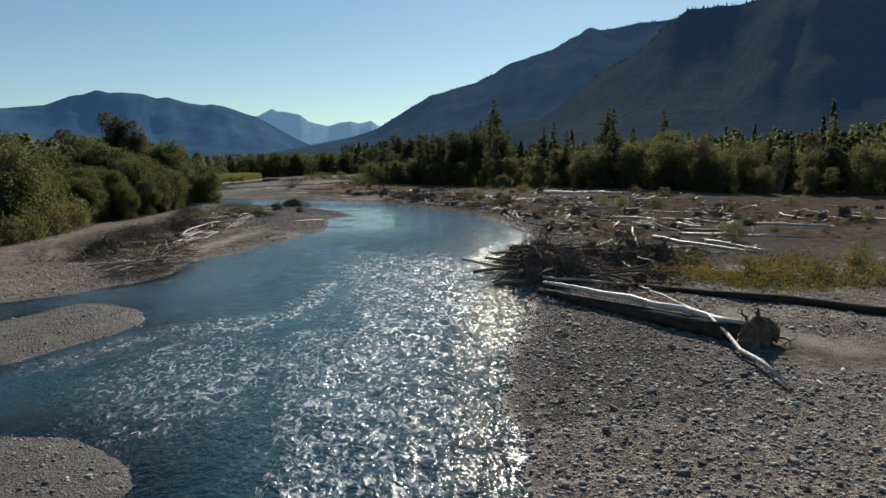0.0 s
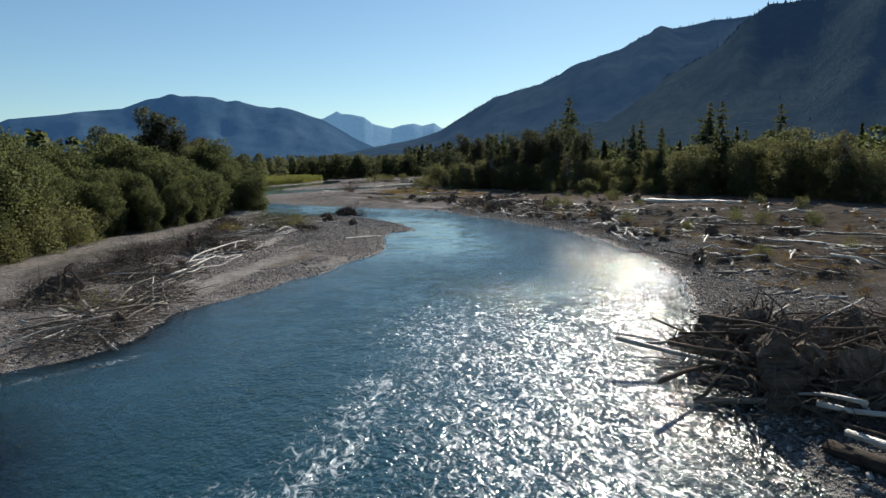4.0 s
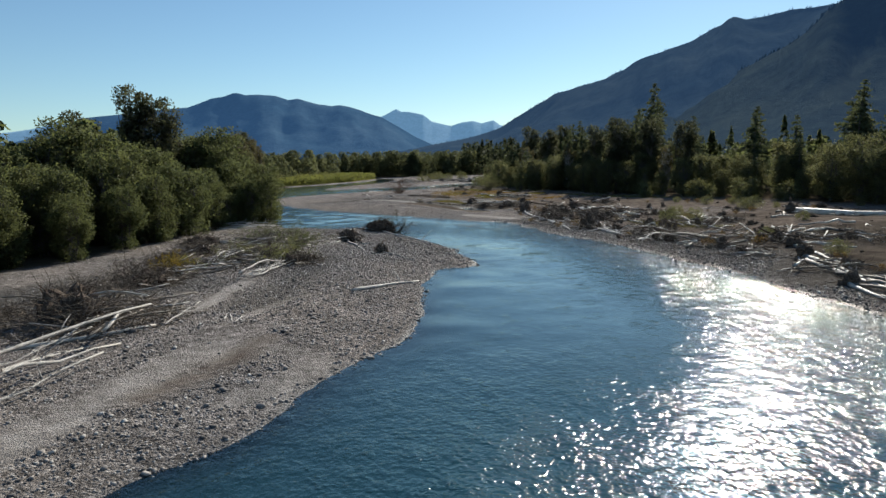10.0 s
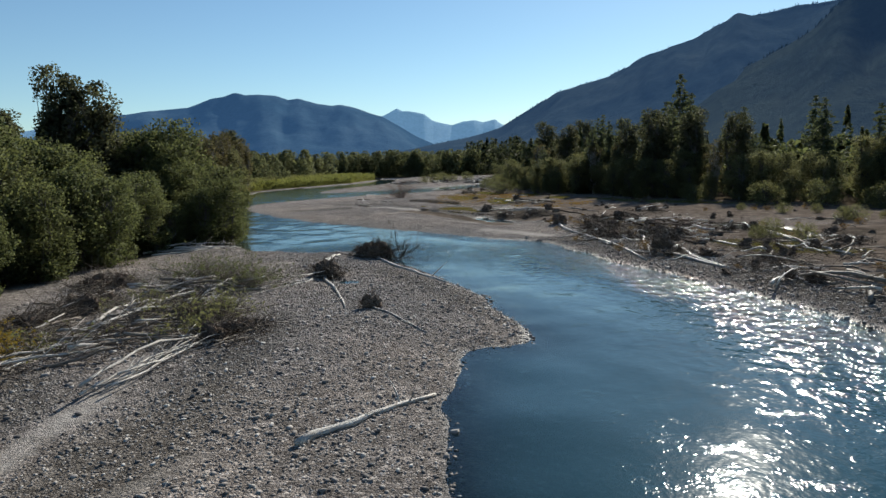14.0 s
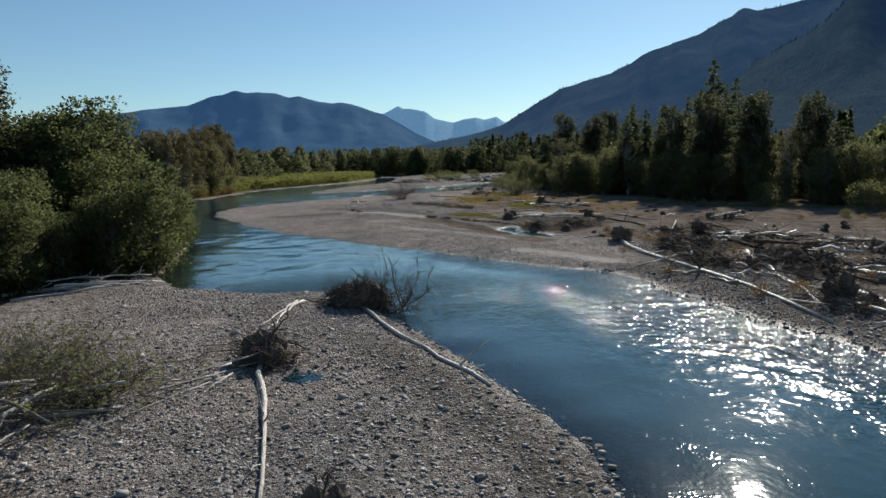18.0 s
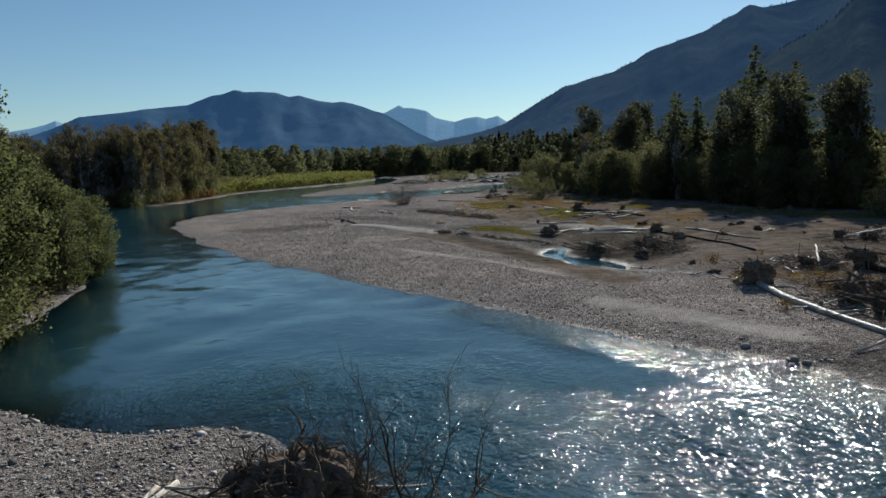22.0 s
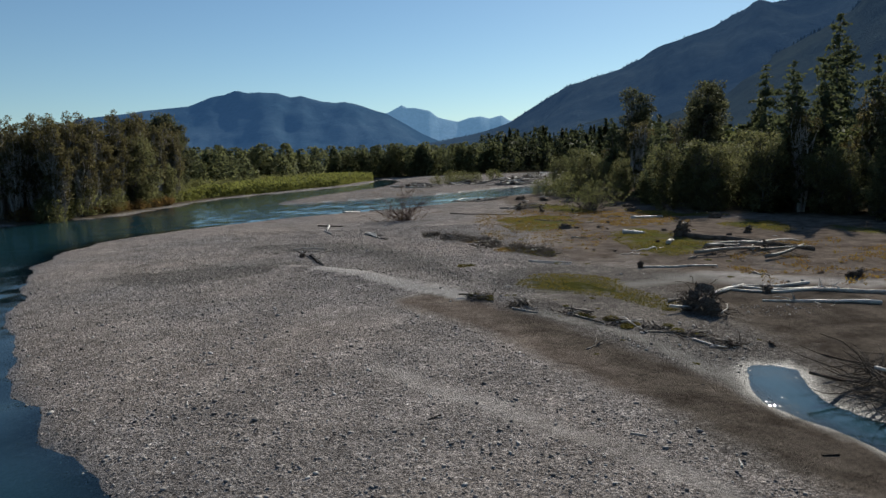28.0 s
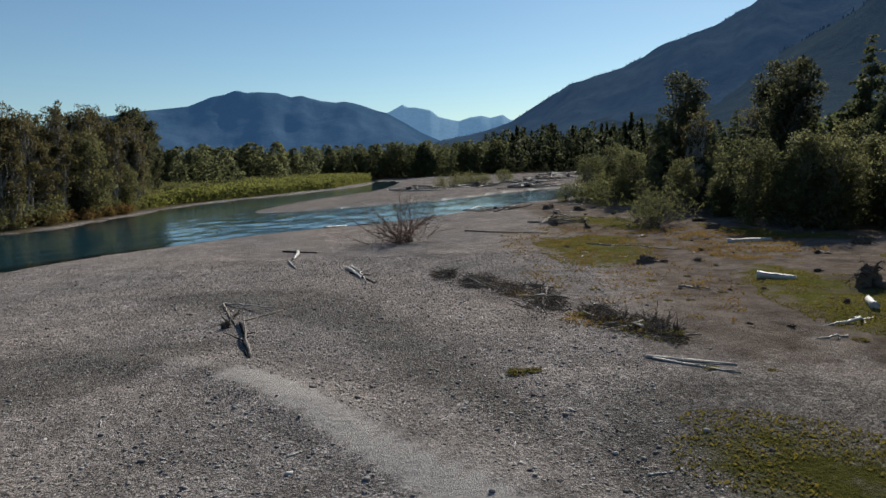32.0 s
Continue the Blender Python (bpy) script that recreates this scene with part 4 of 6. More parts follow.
WILLOWS = Grove(*[tree_kind("willow_shrub", "light green bushy willow shrub on the bank", broadleaf(180 + k, 3.2, 1.9, 2600, 0.105, 0.02, 5, 34), WILLOW, BARK, "shrub", "bank willows") for k in range(3)])
BRUSHES = Grove(*[tree_kind("brush_clump", "dry reddish brush on the cut bank", broadleaf(190 + k, 1.3, 1.1, 420, 0.11, 0.02, 5, 14), REDBRUSH, TWIG, "shrub", "bank brush") for k in range(2)])


def along(line, step):
    seg = np.linalg.norm(np.diff(line, axis=0), axis=1)
    s = np.concatenate([[0], np.cumsum(seg)])
    t = np.arange(0, s[-1], step)
    p = np.stack([np.interp(t, s, line[:, k]) for k in (0, 1)], 1)
    d = np.gradient(p, axis=0)
    d /= np.linalg.norm(d, axis=1)[:, None]
    return p, np.stack([d[:, 1], -d[:, 0]], 1)


tr = np.random.default_rng(55)
# the right-hand forest: low leafy trees in front, conifers behind
back = []
for row, (step, off) in enumerate(((5.2, 0.5), (6.0, 5.5), (7.0, 12), (6, 20), (7, 29), (8, 40), (9, 54))):
    pts, side = along(FOREST_R, step)
    for (x, y), (sx, sy) in zip(pts, side):
        o = off + tr.uniform(-2, 2)
        x, y = x + sx * o + tr.normal() * 0.9, y + sy * o + tr.normal() * 1.2
        pick, lush = tr.random(), 1 + 0.75 * float(vnoise(np.array([x]), np.array([y]), 17, 5)[0])
        lush *= float(np.interp(y, [232, 250, 320], [1, 0.78, 0.86]))
        if row == 0:
            FARALDERS.plant(tr.integers(4), x, y, tr.uniform(0.5, 0.95) * lush, tr)
        elif row < 3:
            if pick < 0.6:
                FARALDERS.plant(tr.integers(4), x, y, tr.uniform(0.8, 1.2) * lush, tr)
            elif pick < 0.85:
                STEMMED.plant(tr.integers(3), x, y, tr.uniform(0.7, 1.0) * lush, tr)
            else:
                FIRS.plant(tr.integers(3), x, y, tr.uniform(0.42, 0.76) * lush, tr)
        else:
            pointy = float(pick < 0.5)
            back.append((x, y, tr.uniform(12, 17) * lush if pointy else tr.uniform(9, 13) * lush, tr.uniform(2.6, 3.4) if pointy else tr.uniform(3.2, 4.6), pointy))
for k, x, y, h in ((1, 82.4, 322.9, 36.8), (2, 84, 196.8, 22.5), (1, 88, 201, 21), (0, 80.5, 230.8, 20.8), (2, 38.7, 253.8, 18.4), (0, 36.5, 247, 16), (0, 42, 240, 17), (0, 70, 300, 26), (1, 60, 262, 22), (2, 52, 236, 19), (1, 41.5, 250, 17.5), (2, 47, 244, 19), (0, 95, 180, 21), (1, 68, 205, 18), (2, 44.8, 274.3, 20.5), (0, 67, 270.4, 25.5), (1, 38.5, 261, 13.5), (0, 72, 196, 16), (2, 62, 224, 18)):
    FIRS.plant(k, x, y, h / 24, tr)
for k, x, y, h in ((0, 34.2, 307, 20.6), (1, 42, 293.5, 19.8), (0, 44.3, 226.8, 18), (1, 47, 232, 17.5), (0, 41, 233, 16.5), (1, 50, 222, 17), (0, 53, 228, 18), (1, 34.5, 271.5, 17.5), (0, 36, 276, 16), (1, 57, 215, 16)):
    COTTONS.plant(k, x, y, h / 20, tr)
# the left-hand grove on the bank
for row, (step, off) in enumerate(((3.8, 0.5), (4.4, 4), (5.0, 8), (5.8, 13), (5, 19), (6, 27))):
    pts, side = along(FOREST_L, step)
    for (x, y), (sx, sy) in zip(pts, side):
        o = off + tr.uniform(-1.2, 1.2)
        x, y = x - sx * o + tr.normal() * 0.5, y - sy * o + tr.normal() * 0.7
        lush = 1 + 0.6 * float(vnoise(np.array([x]), np.array([y]), 13, 9)[0])
        if row == 0 and y < 112:
            WILLOWS.plant(tr.integers(3), x, y, tr.uniform(0.9, 1.6) * lush, tr)
        elif row < 4:
            ALDERS.plant(tr.integers(4), x, y, (0.66, 0.88, 1.05, 1.15)[row] * tr.uniform(0.85, 1.15) * lush, tr)
        else:
            back.append((x, y, 12 * lush * tr.uniform(0.85, 1.15), tr.uniform(2.8, 4), 0))
for k, x, y, h in ((0, -44.5, 165, 21), (1, -41.6, 166.5, 19), (0, -55, 168, 17.5), (1, -72, 150, 16)):
    COTTONS.plant(k, x, y, h / 20, tr)
for x, y, h in ((-23.8, 159.6, 7.6), (-25.2, 163.6, 9), (-25.4, 156.4, 6.4), (-34.9, 173.6, 14.6), (-37, 170, 13.5), (-38.5, 176, 13.8), (-33, 168, 12)):
    ALDERS.plant(int(h), x, y, h / 10, tr)
# the stand on the far left bank
for k in range(250):
    y = tr.uniform(284, 352)
    x = -71 - 80 * tr.random() ** 1.8 - max(0, y - 335) * 0.5
    (FARALDERS if tr.random() < 0.12 else STEMMED).plant(tr.integers(3), x, y, tr.uniform(0.85, 1.4), tr, None, tr.uniform(0.9, 1.15))
for k in range(60):
    y = tr.uniform(282, 350)
    WILLOWS.plant(tr.integers(3), -70 - 6 * tr.random() - max(0, y - 335) * 0.5, y, tr.uniform(0.8, 1.7), tr)
for x, y, s in ((-86.9, 368, 1.22), (-90, 374, 1.15), (-95, 330, 0.9), (-93, 372, 1.1), (-84, 371, 1.05), (-88, 377, 1.2), (-97, 368, 1.05), (-83, 363, 0.9)):
    COTTONS.plant(1, x, y, s, tr)
for k in range(110):
    u = tr.random()
    WILLOWS.plant(tr.integers(3), np.interp(u, [0, 0.3, 1], [-73, -73, -52]) - 28 * tr.random() ** 1.3, 335 + 150 * u, tr.uniform(0.8, 1.4), tr)
for k in range(70):
    u = tr.random()
    BRUSHES.plant(tr.integers(2), np.interp(u, [0, 0.4, 1], [-77, -69, -68]) - 4 * tr.random(), 281 + 46 * u, tr.uniform(0.8, 1.6), tr)
# willows scattered on the bars
for x, y, s in ((45, 205, 1.0), (52, 192, 1.2), (58, 186, 1.3), (63, 180, 1.1), (16, 300, 1.1), (14, 306, 0.9), (18, 292, 1.3), (33, 150, 0.6), (30.5, 38, 0.42), (28, 41, 0.36), (33, 35, 0.4), (35, 40, 0.45), (38, 43, 0.5), (36, 100, 0.35), (33, 112, 0.4), (47, 110, 0.45)):
    WILLOWS.plant(int(x) % 3, x, y, s, tr)


def far_wood(name, label, leaf, spots, quads, seed, card=0.34):
    """Many distant crowns in one mesh."""
    r = np.random.default_rng(seed)
    heap = Heap()
    n = len(spots)
    h, rad = spots[:, 2], spots[:, 3]
    which = np.repeat(np.arange(n), quads)
    u = r.random(n * quads) ** 0.8
    a = r.uniform(0, 6.283, n * quads)
    pointy = spots[:, 4][which]
    prof = np.where(pointy > 0.5, (1 - u) * 1.05, np.sin(np.pi * (0.15 + 0.8 * u)) ** 0.6)
    lump = 1 + 0.25 * np.sin(a * 3 + which) * np.sin(u * 9 + which * 2.1)
    rr = rad[which] * prof * lump * r.uniform(0.6, 1.05, n * quads)
    p = np.stack([spots[which, 0] + np.cos(a) * rr, spots[which, 1] + np.sin(a) * rr, 0.2 + u * h[which]], 1)
    heap.leaves(p, rad[which] * card, r, 1.5)
    nor = np.stack([np.cos(a) * 0.6, np.sin(a) * 0.6, u * 0.9 + 0.15], 1) + r.normal(size=(n * quads, 3)) * 0.5
    mesh_thing(name, heap.mesh(name, True, nor / np.linalg.norm(nor, axis=1)[:, None]), leaf, label, "forest", kind="stuff")


mr = np.random.default_rng(78)
heap, n = Heap(), 52000
y = 328 + 175 * mr.random(n)
x = np.interp(y, [328, 352, 392, 430, 503], [-70, -69, -56, -45, -40]) - 0.6 - (40 + 0.25 * (y - 328)) * mr.random(n) ** 1.7
tall = 1.5 + 2.2 * (0.5 + vnoise(x, y, 7.0, 4)) + 0.008 * (y - 328)
heap.leaves(np.stack([x, y, gz_at(x, y) + tall * mr.random(n)], 1), np.full(n, 0.40), mr, 2.2)
mesh_thing("reed_bed", heap.mesh("reed_bed", False), leaf_material("meadow reeds", (0.085, 0.100, 0.034), (0.215, 0.225, 0.080)), "bright yellow-green tall grass on the far bank", "grass", kind="stuff")
fr = np.random.default_rng(77)
spots = []
for k in range(330):
    x = fr.uniform(-210, 26)
    y = np.interp(x, [-210, -95, -58, -18, 24], [400, 470, 560, 540, 575]) + 70 * fr.random() ** 1.5
    spots.append((x, y, fr.uniform(12, 19), fr.uniform(3.4, 5.2), 0))
for k in range(150):
    x = fr.uniform(-420, -60)
    spots.append((x, 395 + 260 * fr.random() - x * 0.12, fr.uniform(9, 15), fr.uniform(3.5, 5), 0))
vr = np.random.default_rng(79)
for k in range(1500):
    x, y = vr.uniform(-190, 260), vr.uniform(-20, 330)
    if x < np.interp(y, FOREST_L[:, 1], FOREST_L[:, 0]) - 32 and y < 280 and x < -62 - 30 * (y > 200):
        back.append((x, y, vr.uniform(8, 11.5), vr.uniform(3, 4.4), 0))
    elif x > np.interp(y, FOREST_R[:, 1], FOREST_R[:, 0]) + 62:
        back.append((x, y, vr.uniform(9, 14), vr.uniform(2.8, 4.2), float(vr.random() < 0.5)))
far_wood("forest_interior", "dense mixed trees behind the forest edge", ALDER, np.array(back), 300, 80, 0.2)
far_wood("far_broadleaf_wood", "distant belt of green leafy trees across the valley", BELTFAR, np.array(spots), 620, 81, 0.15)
spots = []
for k in range(260):
    y = fr.uniform(335, 900)
    x = np.interp(y, [335, 400, 500, 645, 900], [26, 44, 62, 72, 95]) + 110 * fr.random() ** 1.4
    spots.append((x, y, fr.uniform(9, 19), fr.uniform(2.4, 4.2), float(fr.random() < 0.5)))
for k in range(330):
    x, y = fr.uniform(24, 150), fr.uniform(560, 780)
    spots.append((x, y, fr.uniform(11, 26) if k % 3 else fr.uniform(20, 29), fr.uniform(3.6, 5.6), float(fr.random() < 0.4)))
for k in range(500):
    x, y = fr.uniform(-500, 700), fr.uniform(640, 1150)
    tall = 11 + 0.012 * max(0, x)
    spots.append((x, y, tall * fr.uniform(0.75, 1.25), fr.uniform(2.6, 4.2), float(fr.random() < 0.7)))
far_wood("far_conifer_wood", "distant dark mixed forest on the valley floor", NEEDLE, np.array(spots), 200, 82, 0.24)

# ---- driftwood ----


@functools.cache
def root_mesh(kind, roots, hair):
    """A torn-out root plate of one metre, facing along x, at the origin: earth, bent roots, fine roots."""
    r = np.random.default_rng(3000 + kind * 17 + roots)
    heap = Heap()
    for k in range(16):
        a, d = r.uniform(0, 6.283), 0.62 * math.sqrt(r.random())
        c = np.array([0, math.cos(a) * d, math.sin(a) * d * 0.85])
        e = np.array([r.uniform(0.10, 0.26), 0, 0])
        heap.tube([c - e * 1.6, c - e, c, c + e, c + e * 1.3], np.array([0.08, 0.22, 0.30, 0.22, 0.08]) * r.uniform(0.7, 1.4), 9, 0.42, r)
    a = 6.283 * (np.arange(roots) + r.uniform(-0.4, 0.4, roots)) / roots
    out = np.stack([np.zeros(roots), np.cos(a), np.sin(a)], 1)
    ln = r.uniform(0.5, 1.25, roots)[:, None]
    end = (out * ln + (1, 0, 0) * r.uniform(-0.3, 0.5, (roots, 1)) + r.normal(size=(roots, 3)) * 0.24) * (1, 1, 0.85)
    thick = r.uniform(0.03, 0.095, roots)
    P = arcs(np.stack([r.uniform(-0.3, 0.1, roots), out[:, 1] * 0.2, out[:, 2] * 0.2], 1), end, 0.22, r, 6)
    P[:, 1:5] += r.normal(size=(roots, 4, 3)) * 0.04
    heap.tubes(P, thick[:, None] * np.linspace(1, 0.16, 6)[None], 6, r)
    w = r.integers(0, roots, roots * 3)
    b = P[w, r.integers(2, 5, roots * 3)]
    heap.tubes(arcs(b, b + (out[w] * r.uniform(0.05, 0.5, (roots * 3, 1)) + r.normal(size=(roots * 3, 3)) * 0.3 - (0, 0, 0.12)) * 0.7, 0.2, r), thick[w][:, None] * np.linspace(0.4, 0.08, 4)[None], 4, r)
    a = r.uniform(0, 6.283, hair)
    out = np.stack([np.zeros(hair), np.cos(a), np.sin(a)], 1)
    b = out * r.uniform(0.2, 0.8, (hair, 1)) + (1, 0, 0) * r.uniform(-0.25, 0.25, (hair, 1))
    e = b + out * r.uniform(0.05, 0.28, (hair, 1)) + r.normal(size=(hair, 3)) * 0.17 - (0, 0, 0.1)
    heap.tubes(arcs(b, e, 0.2, r), np.broadcast_to(np.linspace(0.015, 0.005, 4), (hair, 4)), 4, r)
    return heap.mesh("root_plate", False)


def rootwad(parent, radius, way, seed, roots=18, hair=42, place=(0, 0, 0), label="dark torn-out root plate with dirt"):
    """Sets a root plate under its thing, turned to face along way."""
    ob = part("root_plate", root_mesh(seed % 7, roots, hair), ROOT, parent, label)
    turn = Vector(way).to_track_quat("X", "Z").to_matrix().to_4x4()
    ob.matrix_basis = Matrix.Translation(place) @ turn @ Matrix.Scale(radius, 4)
    return ob


def drift_log(x0, y0, x1, y1, r0, r1, mat=None, root=0.0, branches=0, seed=0, label="bleached driftwood log lying on the gravel", lift0=0.0, lift1=0.0, reach=1.6, group="driftwood logs", long=1.0):
    """A fallen trunk from its butt (x0, y0) to its top (x1, y1), with root plate and branch stubs."""
    mat = mat or BLEACHED
    r = np.random.default_rng(900 + seed)
    za, zb = float(gz_at(x0, y0)) + r0 * 0.75 + lift0, gz_at(x1, y1) + r1 * 0.6 + lift1
    ob = thing("driftwood_log", pose(x0, y0, za - r0 * 0.75 - lift0), label, "log", group)
    a, b = np.array([0, 0, r0 * 0.75 + lift0]), np.array([x1 - x0, y1 - y0, zb - za + r0 * 0.75 + lift0])
    n = 9
    pts = arc(a, b, 0.018, r, n, 0.008)
    if not (lift0 or lift1):
        pts[:, 2] = [gz_at(x0 + p[0], y0 + p[1]) - za + r0 * 0.75 + (r0 + (r1 - r0) * k / n) * 0.75 for k, p in enumerate(pts)]
    heap = Heap()
    heap.tube(pts, np.linspace(r0, r1, n) * (1 + 0.09 * r.normal(size=n)), 10, 0.10, r)
    part("trunk", heap.mesh("trunk"), mat, ob)
    way = a - pts[1]
    if root:
        rootwad(ob, root * long ** 0.5, way, 300 + seed, place=(0, 0, max(pts[0][2], root * 0.34)))
    for k in range(branches):
        u = r.uniform(0.25, 0.98)
        i = int(u * (n - 2))
        c = pts[i] + (pts[i + 1] - pts[i]) * r.random()
        fwd = (pts[i + 1] - pts[i]) / np.linalg.norm(pts[i + 1] - pts[i])
        side = r.normal(size=3)
        side[2] = abs(side[2]) * 0.7
        ln = reach * r.uniform(0.35, 1.2)
        e = c + (fwd * r.uniform(0.3, 1.0) + side * 0.7) * ln * 0.7
        hb = Heap()
        hb.tube(arc(c, e, 0.08, r, 5), np.linspace(r1 * 0.55 + 0.01, 0.008, 5), 5, 0.05, r)
        part("branch", hb.mesh("branch"), mat, ob)
    return ob


def twig_heap(heap, n, cx, cy, rx, ry, height, r, length=(0.6, 2.2), thick=(0.012, 0.03), spread=0.5):
    a, d = r.uniform(0, 6.283, n), np.sqrt(r.random(n))
    p = np.stack([cx + np.cos(a) * d * rx, cy + np.sin(a) * d * ry, height * (1 - d * d) * r.random(n)], 1)
    e = r.normal(size=(n, 3)) * (1, 1, spread)
    e = p + e / np.linalg.norm(e, axis=1)[:, None] * r.uniform(*length, (n, 1))
    e[:, 2] = np.maximum(e[:, 2], 0.02)
    heap.tubes(arcs(p, e, 0.1, r), r.uniform(*thick, (n, 1)) * np.linspace(1, 0.3, 4)[None], 4, r)


def drift_pile(x, y, rx, ry, height, logs, seed, turn=0.0, twigs=120, thick=(0.06, 0.16), length=(2.5, 6.0), label="tangled pile of weathered driftwood and twigs", mat=None, pale=0.25, mounds=2, twig_len=(0.6, 2.2), spread=0.55):
    """A heap of logs and twigs; turn: the bearing of most of the logs."""
    r = np.random.default_rng(seed)
    ob = thing("driftwood_pile", pose(x, y, gz_at(x, y) - 0.05), label, "driftwood", "driftwood piles")
    for k in range(logs):
        a, d = r.uniform(0, 6.283), math.sqrt(r.random()) * 0.85
        c = np.array([math.cos(a) * d * rx, math.sin(a) * d * ry, 0.1 + height * (1 - d * d) * r.uniform(0.1, 0.9)])
        yaw = radians(turn) + r.normal() * spread
        ln = r.uniform(*length)
        e = np.array([math.sin(yaw), math.cos(yaw), r.normal() * 0.13]) * ln * 0.5
        t = r.uniform(*thick)
        heap = Heap()
        pts = arc(c - e, c + e, 0.03, r, 6, 0.008)
        pts[:, 2] = np.maximum(pts[:, 2], t)
        heap.tube(pts, np.linspace(t, t * 0.55, 6), 8, 0.08, r)
        part("log", heap.mesh("log"), BLEACHED if r.random() < pale else (mat or DRIFT), ob)
    for k in range(mounds):
        a, d = r.uniform(0, 6.283), math.sqrt(r.random()) * 0.6
        rootwad(ob, height * r.uniform(0.5, 0.85), (r.normal(), r.normal(), 0.3), seed * 7 + k, 14, 40, (math.cos(a) * d * rx, math.sin(a) * d * ry, height * 0.38), "dark dirty root plate")
    if twigs:
        heap = Heap()
        twig_heap(heap, twigs, 0, 0, rx, ry, height, r, twig_len)
        part("brush_tangle", heap.mesh("brush_tangle"), TWIG, ob, "dark tangled brushwood", "stuff")
    return ob


def dead_bush(x, y, rad, height, n, seed, label="leafless grey bush with bent branches", leaf=0, mat=None, leafmat=None, stout=1.0):
    r = np.random.default_rng(seed)
    ob = thing("dead_bush", pose(x, y, gz_at(x, y) - 0.05), label, "bush", "dead bushes")
    heap = Heap()
    a, el, ln = r.uniform(0, 6.283, n), r.uniform(0.25, 1.35, n), r.uniform(0.55, 1.05, (n, 1))
    base = r.normal(size=(n, 3)) * (1, 1, 0) * rad * 0.12
    e = base + np.stack([np.cos(a) * np.cos(el) * rad, np.sin(a) * np.cos(el) * rad, np.sin(el) * height], 1) * ln
    P = arcs(base, e, 0.12, r, 7)
    t = stout * (0.012 + 0.012 * height * r.random(n))
    heap.tubes(P, t[:, None] * np.linspace(1, 0.3, 7)[None], 5, r)
    w = np.repeat(np.arange(n), 7)
    b = P[w, r.integers(2, 7, n * 7)]
    tips = b + (e - base)[w] * r.uniform(0.1, 0.42, (n * 7, 1)) + r.normal(size=(n * 7, 3)) * 0.13 * rad
    tips[:, 2] = np.maximum(tips[:, 2], 0.03)
    Q = arcs(b, tips, 0.12, r, 5)
    heap.tubes(Q, (t[w] * 0.5)[:, None] * np.linspace(1, 0.25, 5)[None], 4, r)
    v = np.repeat(np.arange(n * 7), 2)
    b = Q[v, r.integers(2, 5, n * 14)]
    fine = b + (tips - Q[:, 0])[v] * r.uniform(0.15, 0.5, (n * 14, 1)) + r.normal(size=(n * 14, 3)) * 0.06 * rad
    fine[:, 2] = np.maximum(fine[:, 2], 0.03)
    heap.tubes(arcs(b, fine, 0.1, r, 3), (t[w][v] * 0.24)[:, None] * np.linspace(1, 0.4, 3)[None], 3, r)
    part("branchwork", heap.mesh("branchwork"), mat or TWIG, ob)
    if leaf:
        hl = Heap()
        t = tips
        hl.leaves(t[r.integers(0, len(t), leaf)] + r.normal(size=(leaf, 3)) * 0.12, np.full(leaf, 0.075), r)
        part("foliage", hl.mesh("foliage", False), leafmat or WILLOW, ob)
    return ob


# the gravel point on the left
drift_log(-5.7, 144.5, 0.6, 130.2, 0.125, 0.06, root=1.1, branches=4, seed=1, label="long pale fallen trunk with a large root plate", long=1.4)
drift_log(-8.6, 134.2, -5.2, 120.6, 0.13, 0.05, root=1.2, branches=7, seed=2, label="white fallen trunk with a dark root plate")
drift_log(-3.7, 120.6, -0.4, 114.6, 0.07, 0.035, root=0.8, branches=3, seed=3, label="thin pale trunk with an upright dark root plate")
drift_log(-3.9, 101.4, 0.1, 106.3, 0.13, 0.06, root=0.0, branches=4, seed=4, label="short broken driftwood log on the gravel point")
drift_log(-9.3, 146.2, -9.6, 138.4, 0.07, 0.03, branches=2, seed=5)
drift_log(-9.7, 146.0, -10.4, 139.2, 0.06, 0.03, branches=2, seed=6)
drift_log(-9.0, 133.0, -13.6, 127.8, 0.05, 0.02, branches=1, seed=7)
drift_log(-9.0, 132.6, -12.4, 125.6, 0.05, 0.02, branches=1, seed=8)
dead_bush(-4.5, 144.3, 2.8, 3.4, 11, 11, "leafless branchy bush growing from a root plate", stout=1.1)
dead_bush(-2.6, 143.6, 3.4, 1.3, 6, 12)
dead_bush(-2.0, 143.0, 3.2, 0.7, 6, 13, "low spread of dead branches over the water")
dead_bush(-3.6, 144.8, 3.2, 3.2, 8, 14, "tall bent leafless branches", stout=1.0)
drift_pile(-5.5, 144.8, 2.5, 0.9, 1.6, 8, 518, 80, 50, (0.03, 0.07), (1.5, 3), "earthy root mound with broken roots", mounds=8)
drift_pile(-8.4, 133.6, 1.3, 0.9, 1.0, 3, 517, 60, 160, (0.03, 0.05), (1.2, 2.4), "dark earthy root mound on the gravel", mounds=5)
drift_pile(-6.8, 145.2, 1.8, 1.1, 1.15, 5, 519, 60, 90, (0.03, 0.07), (1.5, 3), "earthy root mound with broken roots", mounds=7)
